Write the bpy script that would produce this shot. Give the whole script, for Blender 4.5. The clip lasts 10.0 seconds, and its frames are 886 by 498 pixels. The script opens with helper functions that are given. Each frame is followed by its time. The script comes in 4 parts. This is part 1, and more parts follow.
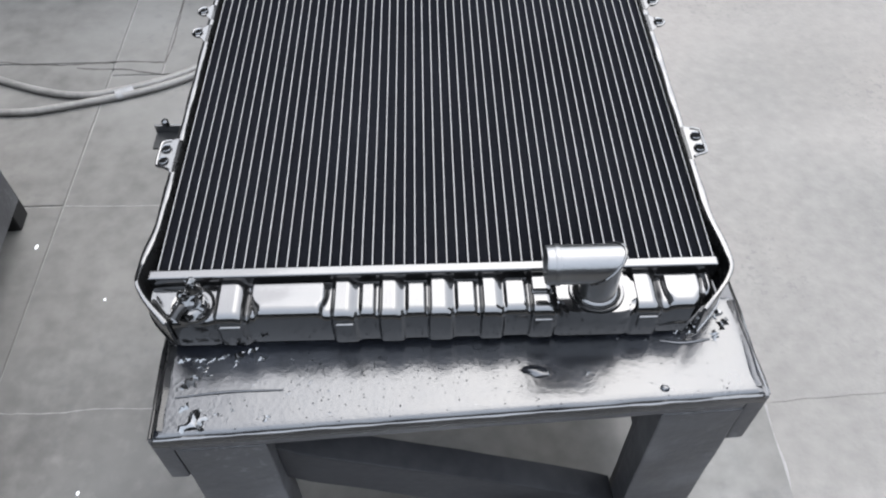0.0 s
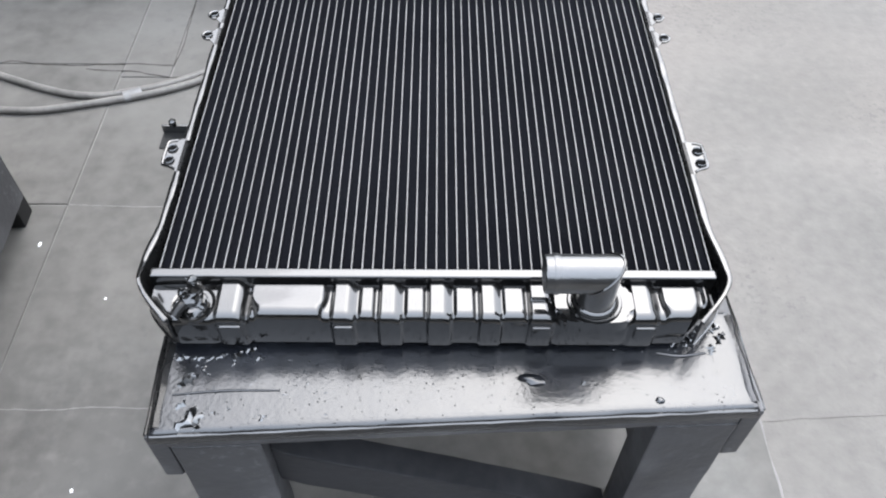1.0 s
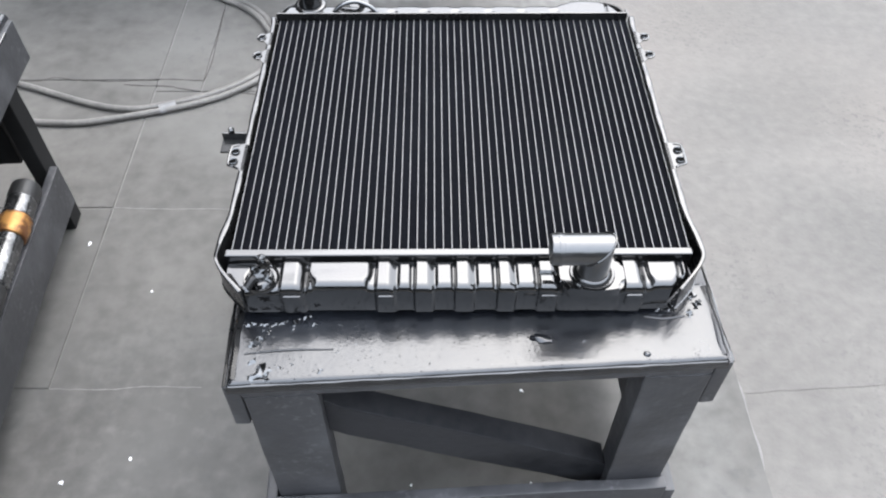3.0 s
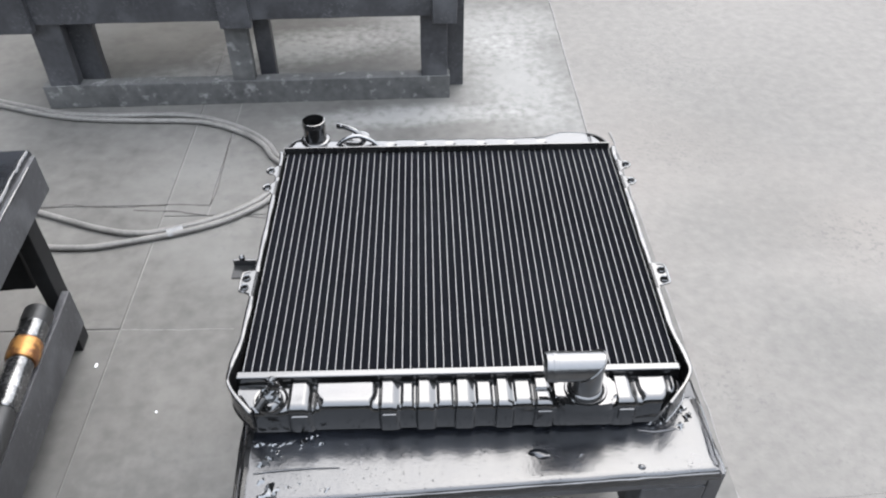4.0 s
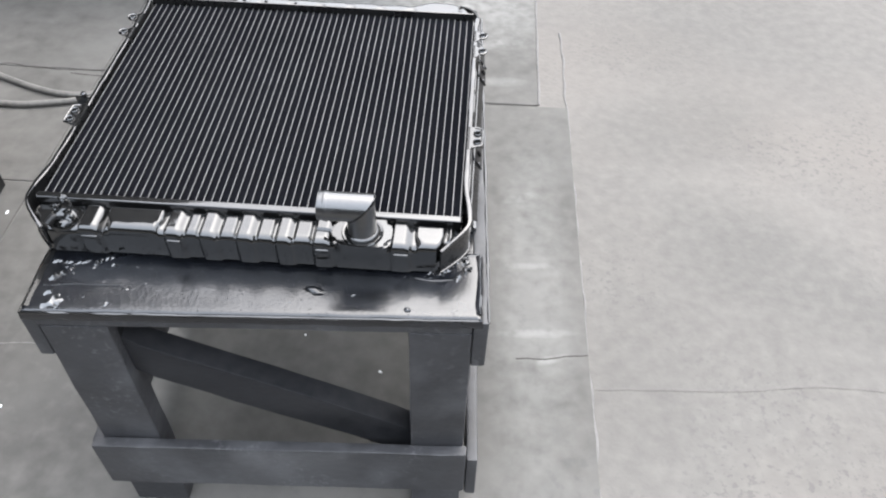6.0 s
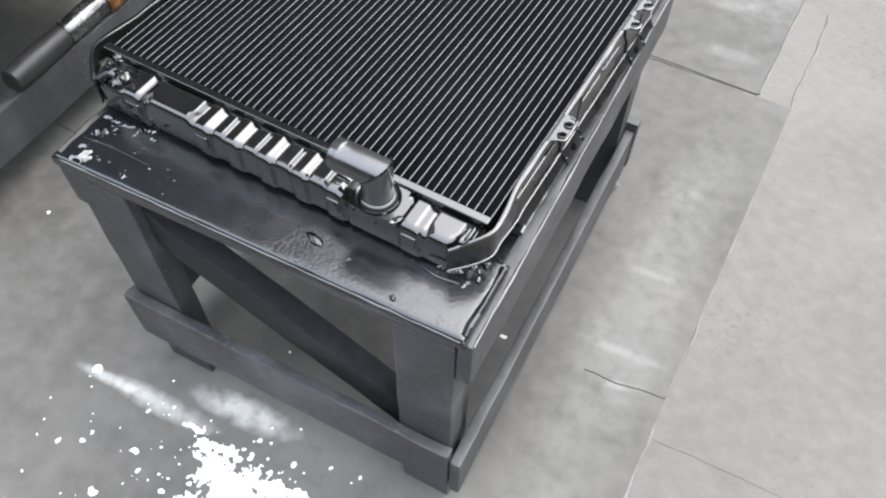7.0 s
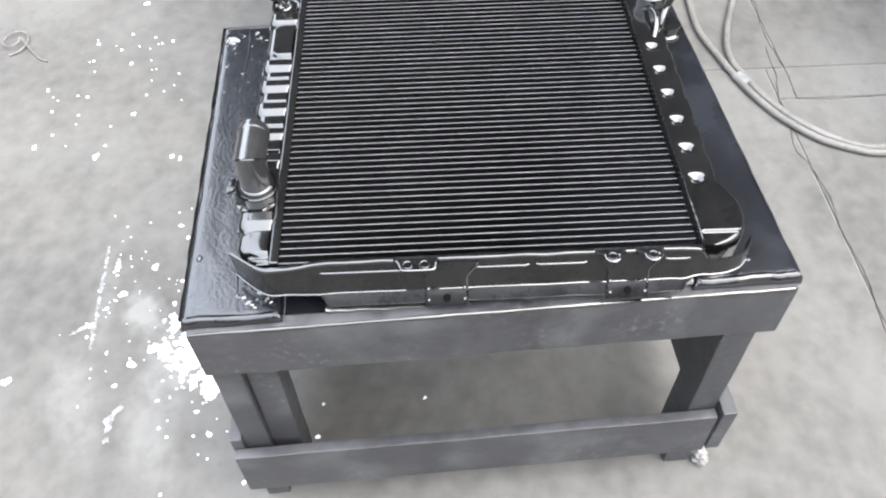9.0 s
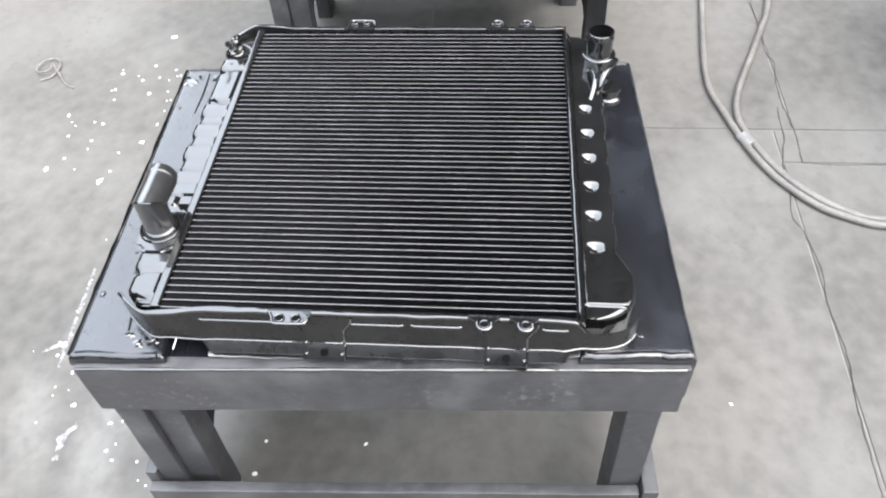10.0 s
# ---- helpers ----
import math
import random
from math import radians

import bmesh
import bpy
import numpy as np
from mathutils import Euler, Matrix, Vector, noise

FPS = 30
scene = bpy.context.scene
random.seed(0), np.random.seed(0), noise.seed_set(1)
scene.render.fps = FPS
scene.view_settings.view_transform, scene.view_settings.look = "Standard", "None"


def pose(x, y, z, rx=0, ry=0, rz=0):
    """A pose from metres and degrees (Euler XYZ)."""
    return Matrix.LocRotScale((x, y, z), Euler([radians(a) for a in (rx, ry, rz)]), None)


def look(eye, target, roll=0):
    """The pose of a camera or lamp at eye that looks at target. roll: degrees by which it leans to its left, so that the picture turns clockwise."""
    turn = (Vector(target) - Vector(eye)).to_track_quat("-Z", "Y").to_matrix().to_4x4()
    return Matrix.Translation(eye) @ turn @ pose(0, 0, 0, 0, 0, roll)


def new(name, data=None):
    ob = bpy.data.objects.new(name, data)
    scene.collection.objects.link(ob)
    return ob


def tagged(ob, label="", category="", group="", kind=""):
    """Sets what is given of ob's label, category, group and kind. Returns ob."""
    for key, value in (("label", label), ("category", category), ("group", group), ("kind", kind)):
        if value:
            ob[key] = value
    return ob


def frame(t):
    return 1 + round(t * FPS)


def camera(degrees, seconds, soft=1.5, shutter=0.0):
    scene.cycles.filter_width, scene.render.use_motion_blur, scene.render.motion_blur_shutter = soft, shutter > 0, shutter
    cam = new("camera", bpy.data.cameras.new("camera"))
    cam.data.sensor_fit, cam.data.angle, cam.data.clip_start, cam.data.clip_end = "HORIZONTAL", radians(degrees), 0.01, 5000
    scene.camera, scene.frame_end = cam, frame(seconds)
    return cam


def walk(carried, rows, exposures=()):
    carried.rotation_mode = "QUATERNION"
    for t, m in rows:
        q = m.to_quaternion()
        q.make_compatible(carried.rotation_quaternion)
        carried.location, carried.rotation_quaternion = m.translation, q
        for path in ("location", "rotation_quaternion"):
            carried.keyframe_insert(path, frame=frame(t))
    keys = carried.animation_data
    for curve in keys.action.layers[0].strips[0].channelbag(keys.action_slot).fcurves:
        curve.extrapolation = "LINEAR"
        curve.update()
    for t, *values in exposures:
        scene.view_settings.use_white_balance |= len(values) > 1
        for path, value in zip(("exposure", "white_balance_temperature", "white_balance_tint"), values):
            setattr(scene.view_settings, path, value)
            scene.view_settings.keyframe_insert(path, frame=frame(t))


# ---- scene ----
cam = camera(58.8, 10.0, soft=2.1)
PATH = [
    (0, (0.005, -0.421, 1.104), (0.024, 0.819, -0.465), -0.8),
    (0.5, (0.006, -0.423, 1.106), (0.02, 0.844, -0.442), -0.6),
    (1, (0.006, -0.429, 1.104), (0.021, 0.837, -0.444), 0.8),
    (1.5, (0.008, -0.43, 1.104), (0.036, 0.79, -0.481), 0.3),
    (2, (0.016, -0.431, 1.106), (0.043, 0.772, -0.491), -0.1),
    (2.2, (0.038, -0.448, 1.109), (0.056, 0.744, -0.498), 0.5),
    (3.3, (-0.038, -0.566, 1.232), (-0.019, 0.779, -0.247), 0.2),
    (3.5, (-0.039, -0.571, 1.243), (-0.009, 0.815, -0.199), -0.0),
    (4, (-0.027, -0.575, 1.248), (0.006, 0.913, -0.088), -0.3),
    (4.5, (-0.019, -0.581, 1.243), (0.028, 0.925, -0.073), -0.7),
    (5, (-0.018, -0.59, 1.214), (0.049, 0.869, -0.152), -1.3),
    (5.5, (0.054, -0.611, 1.207), (0.188, 0.768, -0.235), -0.5),
    (6, (0.262, -0.652, 1.201), (0.209, 0.701, -0.271), 1.9),
    (6.2, (0.312, -0.634, 1.198), (0.093, 0.693, -0.282), -0.2),
    (7.3, (0.548, -0.345, 1.162), (-0.127, 0.535, -0.502), 2.3),
    (7.5, (0.644, -0.293, 1.17), (-0.173, 0.517, -0.466), 2.1),
    (8, (0.719, -0.147, 1.169), (-0.401, 0.388, -0.399), 1.6),
    (8.5, (0.69, -0.007, 1.176), (-0.546, 0.278, -0.371), 1.5),
    (9, (0.756, 0.162, 1.176), (-0.499, 0.192, -0.381), -1.4),
    (9.5, (0.782, 0.274, 1.184), (-0.512, 0.078, -0.328), -4.9),
    (10, (0.73, 0.366, 1.186), (-0.584, 0.204, -0.313), -3.9),
]
EXPOSURES = [(0, 2.65, 6330, 10), (2.2, 2.65, 6330, 10), (4, 2.69, 6430, 10), (5, 2.75, 6500, 10), (6.2, 2.62, 6530, 10), (7.5, 2.68, 6510, 10), (8, 2.92, 6530, 10), (8.5, 3.12, 6560, 10), (9.5, 3.28, 6580, 10), (10, 3.24, 6590, 10)]
walk(cam, [(t, look(eye, target, roll)) for t, eye, target, roll in PATH], exposures=EXPOSURES)

# ---- light: overcast sky, shaped by unseen roofs and a dark backdrop ----
world = bpy.data.worlds.new("sky")
scene.world = world
world.use_nodes = True
wn = world.node_tree
sky = wn.nodes.new("ShaderNodeTexSky")
sky.sky_type, sky.sun_disc = "NISHITA", False
sky.sun_elevation, sky.sun_rotation = radians(60), radians(20)
sky.air_density, sky.dust_density = 1.0, 3.0
pale = wn.nodes.new("ShaderNodeHueSaturation")
pale.inputs["Saturation"].default_value = 0.88
back = wn.nodes["Background"]
back.inputs["Strength"].default_value = 0.15
even = wn.nodes.new("ShaderNodeGamma")
even.inputs["Gamma"].default_value = 0.30
wn.links.new(sky.outputs["Color"], even.inputs["Color"])
wn.links.new(even.outputs["Color"], pale.inputs["Color"])
# an overcast sky is about three times brighter overhead than at the horizon
aim = wn.nodes.new("ShaderNodeTexCoord")
split = wn.nodes.new("ShaderNodeSeparateXYZ")
cloud = wn.nodes.new("ShaderNodeMapRange")
cloud.inputs["To Min"].default_value, cloud.inputs["To Max"].default_value = 1.95, 4.2
wn.links.new(aim.outputs["Generated"], split.inputs["Vector"])
wn.links.new(split.outputs["Z"], cloud.inputs["Value"])
veil = wn.nodes.new("ShaderNodeVectorMath")
veil.operation = "SCALE"
wn.links.new(pale.outputs["Color"], veil.inputs[0])
wn.links.new(cloud.outputs["Result"], veil.inputs["Scale"])
wn.links.new(veil.outputs["Vector"], back.inputs["Color"])
sun_data = bpy.data.lights.new("sun", "SUN")
sun_data.energy, sun_data.angle, sun_data.color = 0.12, radians(45), (0.96, 0.98, 1.0)
sun = new("sun", sun_data)
sun.matrix_world = look((1.58, 4.34, 8), (0, 0, 0))


# ---- materials ----
def material(name, dark, light, rough=0.5, rough_spread=0.15, metal=0.0, coarse=6.0, fine=60.0, bump=0.15, bump_scale=150.0,
             depth=0.001, coat=0.0, coat_rough=0.12, specular=0.5, spread=(0.35, 0.65), per_piece=0.0, speck=None, speck_amount=0.68, speck_scale=25.0, speck_soft=0.05, stretch=1.0, stains=(), grime_and_shade=(), coat_ior=1.55, pits=None):
    """A surface whose colour runs between dark and light by noise at two scales, with uneven gloss and fine relief."""
    m = bpy.data.materials.new(name)
    m.use_nodes = True
    nt = m.node_tree
    b = nt.nodes["Principled BSDF"]
    where = nt.nodes.new("ShaderNodeNewGeometry").outputs["Position"]

    def noise_at(scale, detail=6.0, along=1.0):
        n = nt.nodes.new("ShaderNodeTexNoise")
        n.inputs["Scale"].default_value, n.inputs["Detail"].default_value = scale, detail
        if along != 1.0:
            squash = nt.nodes.new("ShaderNodeMapping")
            squash.inputs["Scale"].default_value = (1 / along, 1.0, 1.0)
            nt.links.new(where, squash.inputs["Vector"])
            nt.links.new(squash.outputs["Vector"], n.inputs["Vector"])
        else:
            nt.links.new(where, n.inputs["Vector"])
        return n.outputs["Fac"]

    big, small = noise_at(coarse), noise_at(fine, 8.0)
    both = nt.nodes.new("ShaderNodeMath")
    both.operation = "MULTIPLY_ADD"
    nt.links.new(small, both.inputs[0])
    both.inputs[1].default_value = 0.45
    scaled = nt.nodes.new("ShaderNodeMath")
    scaled.operation = "MULTIPLY"
    scaled.inputs[1].default_value = 0.55
    nt.links.new(big, scaled.inputs[0])
    nt.links.new(scaled.outputs[0], both.inputs[2])
    last = both.outputs[0]
    if per_piece:
        info = nt.nodes.new("ShaderNodeObjectInfo")
        add = nt.nodes.new("ShaderNodeMath")
        add.operation = "MULTIPLY_ADD"
        add.inputs[1].default_value = per_piece
        nt.links.new(info.outputs["Random"], add.inputs[0])
        nt.links.new(last, add.inputs[2])
        last = add.outputs[0]
    ramp = nt.nodes.new("ShaderNodeValToRGB")
    ramp.color_ramp.elements[0].position, ramp.color_ramp.elements[1].position = spread
    ramp.color_ramp.elements[0].color, ramp.color_ramp.elements[1].color = (*dark, 1), (*light, 1)
    nt.links.new(last, ramp.inputs["Fac"])
    colour = ramp.outputs["Color"]
    if speck:
        mask = nt.nodes.new("ShaderNodeMapRange")
        mask.inputs["From Min"].default_value, mask.inputs["From Max"].default_value = speck_amount, speck_amount + speck_soft
        nt.links.new(noise_at(speck_scale, 7.0, stretch), mask.inputs["Value"])
        mix = nt.nodes.new("ShaderNodeMix")
        mix.data_type = "RGBA"
        mix.inputs["B"].default_value = (*speck, 1)
        nt.links.new(mask.outputs["Result"], mix.inputs["Factor"])
        nt.links.new(colour, mix.inputs["A"])
        colour = mix.outputs["Result"]
    for cx, cy, rx, ry, turn, amount, tone in [(*q, 0.55) for q in stains] + [(*q, 0.035) for q in grime_and_shade]:
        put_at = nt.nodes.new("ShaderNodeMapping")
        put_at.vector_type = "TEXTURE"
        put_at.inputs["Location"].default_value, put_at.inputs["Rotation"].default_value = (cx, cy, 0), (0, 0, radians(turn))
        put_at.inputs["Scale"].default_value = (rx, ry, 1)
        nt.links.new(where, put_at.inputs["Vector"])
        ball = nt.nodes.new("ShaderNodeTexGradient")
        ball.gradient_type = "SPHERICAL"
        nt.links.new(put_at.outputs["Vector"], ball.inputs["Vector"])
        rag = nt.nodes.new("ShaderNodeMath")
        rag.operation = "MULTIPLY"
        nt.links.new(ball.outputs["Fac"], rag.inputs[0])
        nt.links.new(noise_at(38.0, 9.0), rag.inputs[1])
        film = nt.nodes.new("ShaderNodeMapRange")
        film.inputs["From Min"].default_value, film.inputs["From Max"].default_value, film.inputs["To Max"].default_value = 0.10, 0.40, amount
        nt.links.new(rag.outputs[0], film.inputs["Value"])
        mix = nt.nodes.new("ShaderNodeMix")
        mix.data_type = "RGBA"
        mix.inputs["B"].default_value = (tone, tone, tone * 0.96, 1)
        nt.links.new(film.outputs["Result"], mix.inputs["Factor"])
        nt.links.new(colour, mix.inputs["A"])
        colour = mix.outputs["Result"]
    if pits:
        shade, scale, amount, patch = pits
        holes = nt.nodes.new("ShaderNodeMath")
        holes.operation = "MULTIPLY"
        deep = nt.nodes.new("ShaderNodeMapRange")
        deep.inputs["From Min"].default_value, deep.inputs["From Max"].default_value = 0.55, 0.66
        nt.links.new(noise_at(scale, 4.0), deep.inputs["Value"])
        where_pits = nt.nodes.new("ShaderNodeMapRange")
        where_pits.inputs["From Min"].default_value, where_pits.inputs["From Max"].default_value, where_pits.inputs["To Max"].default_value = 0.47, 0.62, amount
        nt.links.new(noise_at(patch, 5.0), where_pits.inputs["Value"])
        nt.links.new(deep.outputs["Result"], holes.inputs[0])
        nt.links.new(where_pits.outputs["Result"], holes.inputs[1])
        mix = nt.nodes.new("ShaderNodeMix")
        mix.data_type = "RGBA"
        mix.inputs["B"].default_value = (*shade, 1)
        nt.links.new(holes.outputs[0], mix.inputs["Factor"])
        nt.links.new(colour, mix.inputs["A"])
        colour = mix.outputs["Result"]
    nt.links.new(colour, b.inputs["Base Color"])
    gloss = nt.nodes.new("ShaderNodeMapRange")
    gloss.inputs["To Min"].default_value, gloss.inputs["To Max"].default_value = max(0.02, rough - rough_spread), min(1.0, rough + rough_spread)
    gloss.inputs["From Min"].default_value, gloss.inputs["From Max"].default_value = 0.3, 0.7
    nt.links.new(both.outputs[0], gloss.inputs["Value"])
    nt.links.new(gloss.outputs["Result"], b.inputs["Roughness"])
    b.inputs["Metallic"].default_value, b.inputs["Coat Weight"].default_value = metal, coat
    b.inputs["Coat Roughness"].default_value = coat_rough
    b.inputs["Specular IOR Level"].default_value, b.inputs["Coat IOR"].default_value = specular, coat_ior
    if bump:
        relief = nt.nodes.new("ShaderNodeBump")
        relief.inputs["Strength"].default_value, relief.inputs["Distance"].default_value = bump, depth
        nt.links.new(noise_at(bump_scale, 5.0), relief.inputs["Height"])
        nt.links.new(relief.outputs["Normal"], b.inputs["Normal"])
        nt.links.new(relief.outputs["Normal"], b.inputs["Coat Normal"])
    return m


def grey(v, warm=0.0):
    return (v * (1 + warm), v, v * (1 - warm))


CONCRETE = material("rough_concrete", (0.103, 0.0965, 0.089), (0.158, 0.149, 0.137), 0.8, 0.08, coarse=1.1, fine=34.0, bump=0.5, bump_scale=110.0, depth=0.003, spread=(0.35, 0.65),
                    speck=(0.156, 0.140, 0.125), speck_amount=0.46, speck_scale=0.9, speck_soft=0.28, pits=(grey(0.06, 0.03), 95.0, 0.42, 1.9),
                    grime_and_shade=((0.86, 0.50, 0.34, 0.24, -30, 0.22), (0.80, 0.90, 0.40, 0.24, 10, 0.20), (1.10, 0.35, 0.25, 0.15, -10, 0.16), (0.75, 1.30, 0.40, 0.30, 0, 0.14), (0.62, 0.10, 0.16, 0.30, 0, 0.10)))
SLAB = material("worn_cement_slab", (0.072, 0.0697, 0.0645), (0.126, 0.1205, 0.1125), 0.62, 0.12, coarse=2.2, fine=26.0, bump=0.30, bump_scale=50.0, depth=0.0012, spread=(0.36, 0.64),
                per_piece=0.03, speck=(0.140, 0.136, 0.128), speck_amount=0.50, speck_scale=3.2, speck_soft=0.26, stretch=1.3, pits=(grey(0.07), 45.0, 0.28, 3.0), specular=0.18,
                # dark patches between and under the tables: dirt with the tables' shade painted in
                grime_and_shade=((-0.48, 0.06, 0.36, 0.40, 20, 0.34), (-0.70, 0.20, 0.20, 0.50, 0, 0.20), (0.0, 0.20, 0.40, 0.30, 0, 0.08)),
                stains=((-0.075, -0.365, 0.085, 0.055, 30, 0.20), (0.030, -0.290, 0.13, 0.08, 20, 0.14), (-0.19, -0.206, 0.15, 0.026, 4, 0.58), (-0.06, -0.150, 0.13, 0.035, 6, 0.62), (-0.28, -0.214, 0.10, 0.014, 4, 0.45), (0.16, -0.31, 0.16, 0.07, 15, 0.10), (0.10, -0.45, 0.18, 0.06, 20, 0.08), (-0.10, -0.44, 0.16, 0.035, 5, 0.08),
                        (0.24, 1.60, 0.26, 0.60, 20, 0.17), (0.11, 1.95, 0.60, 0.30, 5, 0.17), (-0.10, 1.40, 0.50, 0.09, 4, 0.22), (-0.43, 1.84, 0.45, 0.18, 10, 0.28), (-0.70, 1.62, 0.40, 0.16, 0, 0.18),
                        (0.40, 0.33, 0.12, 0.70, 0, 0.09), (0.41, 0.25, 0.10, 0.016, 5, 0.12), (0.43, 0.19, 0.05, 0.014, 20, 0.14), (0.40, 0.42, 0.07, 0.014, 4, 0.10), (0.38, 0.62, 0.06, 0.02, 20, 0.09), (0.33, 1.05, 0.10, 0.03, 8, 0.09), (0.30, 1.22, 0.12, 0.03, 15, 0.08)))
GROUT = material("pale_grout", grey(0.125, 0.04), grey(0.185, 0.05), 0.9, 0.05, coarse=8.0)
EDGE = material("pale_slab_edge", grey(0.12, 0.03), grey(0.19, 0.04), 0.85, 0.05, coarse=12.0)
CRACK = material("dark_joint", grey(0.03, 0.1), grey(0.075, 0.1), 0.9, 0.05)
GLOSS = material("black_gloss_paint", grey(0.003), grey(0.007), 0.16, 0.06, coarse=12.0, fine=120.0, bump=0.15, bump_scale=240.0, depth=0.0005, coat=1.0, coat_rough=0.05, coat_ior=2.0)
TANKMAT = material("black_tank_paint", grey(0.003), grey(0.008), 0.22, 0.07, coarse=20.0, fine=160.0, bump=0.10, bump_scale=110.0, depth=0.0005, coat=1.0, coat_rough=0.07, coat_ior=1.86, specular=0.10)
PLATE = material("black_satin_paint", grey(0.005), grey(0.012), 0.28, 0.1, coarse=16.0, fine=120.0, bump=0.2, bump_scale=140.0, depth=0.0008, coat=0.35, coat_rough=0.15, coat_ior=1.45, specular=0.2)
SATIN = material("black_pipe_paint", grey(0.012), grey(0.022), 0.36, 0.08, coarse=20.0, fine=150.0, bump=0.25, bump_scale=260.0, depth=0.0006, coat=1.0, coat_rough=0.17, coat_ior=1.85)
SHEET = material("black_sheet_paint", (0.003, 0.0035, 0.0045), (0.009, 0.010, 0.013), 0.30, 0.10, speck=(0.015, 0.017, 0.021), speck_amount=0.52, speck_scale=9.0, speck_soft=0.25, coarse=9.0, fine=70.0, bump=0.38, bump_scale=240.0, depth=0.0006, coat=1.0, coat_rough=0.20, coat_ior=1.68, specular=0.12)
FIN = material("black_fins", (0.018, 0.018, 0.0215), (0.0305, 0.0305, 0.0355), 0.9, 0.05, specular=0.0, fine=300.0, bump=0.0)
# tube sides near-black: the shade of the narrow gaps put into their colour
FLANK = material("shaded_tube_sides", grey(0.005), grey(0.010), 0.8, 0.1, specular=0.05, fine=200.0, bump=0.0)
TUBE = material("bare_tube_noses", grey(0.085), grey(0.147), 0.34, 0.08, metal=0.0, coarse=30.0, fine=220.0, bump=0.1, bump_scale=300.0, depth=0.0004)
HEADER = material("thin_painted_header", grey(0.02), grey(0.05), 0.2, 0.08, coarse=20.0, coat=1.0, bump=0.1, bump_scale=200.0, depth=0.0005)
WOOD = material("dark_painted_wood", (0.0235, 0.024, 0.0265), (0.055, 0.055, 0.058), 0.46, 0.14, coarse=5.0, fine=60.0, bump=0.45, bump_scale=80.0, depth=0.0014, spread=(0.32, 0.68),
                speck=(0.074, 0.075, 0.079), speck_amount=0.50, speck_scale=11.0, speck_soft=0.22, pits=((0.15, 0.15, 0.155), 120.0, 0.35, 9.0))
# darker copy of the table wood, standing in for shade under the top
SHADEWOOD = material("shaded_dark_wood", (0.010, 0.0105, 0.012), (0.028, 0.028, 0.030), 0.6, 0.12, coarse=6.0, fine=60.0, bump=0.45, bump_scale=80.0, depth=0.0014, specular=0.25)
# near-black for the closed table's inner boards; on its leg this is painted shade
INNERBLACK = material("near_black_inner_board", grey(0.008), grey(0.018), 0.6, 0.1, coarse=8.0, specular=0.2)
OLDWOOD = material("weathered_painted_wood", (0.045, 0.045, 0.044), (0.10, 0.099, 0.095), 0.7, 0.1, coarse=6.0, fine=45.0, bump=0.5, bump_scale=70.0, depth=0.002,
                   speck=grey(0.20, 0.02), speck_amount=0.58, speck_scale=34.0, speck_soft=0.14)
RUBBER = material("grey_hose_rubber", (0.10, 0.096, 0.088), (0.17, 0.162, 0.15), 0.55, 0.1, coarse=14.0, fine=90.0, bump=0.2, bump_scale=120.0, depth=0.0006)
TAPE = material("grey_tape", grey(0.11), grey(0.19), 0.5, 0.1, coarse=40.0)
WIRE = material("brown_wire", grey(0.07, 0.08), grey(0.22, 0.06), 0.6, 0.1, coarse=40.0)
WHITE = material("white_paint_drops", grey(0.80), grey(0.9), 0.5, 0.1, coarse=30.0, bump=0.3, bump_scale=120.0, depth=0.001)
DRIED = material("thin_dried_paint", grey(0.12), grey(0.28), 0.6, 0.1, coarse=40.0, fine=140.0, bump=0.3, bump_scale=120.0, depth=0.001, spread=(0.42, 0.58))
CHROME = material("scuffed_steel", grey(0.05), grey(0.3), 0.25, 0.1, metal=0.9, coarse=30.0, fine=150.0, bump=0.15, bump_scale=200.0)
BRASS = material("worn_brass", (0.16, 0.07, 0.03), (0.48, 0.24, 0.07), 0.4, 0.1, metal=0.5, coarse=60.0, spread=(0.42, 0.58))
GRIP = material("black_rubber_grip", grey(0.015), grey(0.03), 0.5, 0.1)
BORE = material("dark_bore", grey(0.003), grey(0.005), 0.9, 0.05, bump=0.0, specular=0.05)
ROOF = material("grey_unseen_roof", grey(0.05), grey(0.08), 0.7, 0.1, coarse=1.0)
BACKDROP = material("dark_backdrop", grey(0.012), grey(0.022), 0.9, 0.05, coarse=1.0, specular=0.1)
WALL = material("grey_unseen_wall", grey(0.16), grey(0.26), 0.8, 0.1, coarse=0.8)


# ---- mesh helpers ----
def mesh_from(name, bm, mat, smooth=False):
    bmesh.ops.recalc_face_normals(bm, faces=bm.faces)
    me = bpy.data.meshes.new(name)
    bm.to_mesh(me)
    bm.free()
    me.materials.append(mat)
    if smooth:
        me.shade_smooth()
        me.set_sharp_from_angle(angle=radians(38))
        keep_flats_flat(me)
    return me


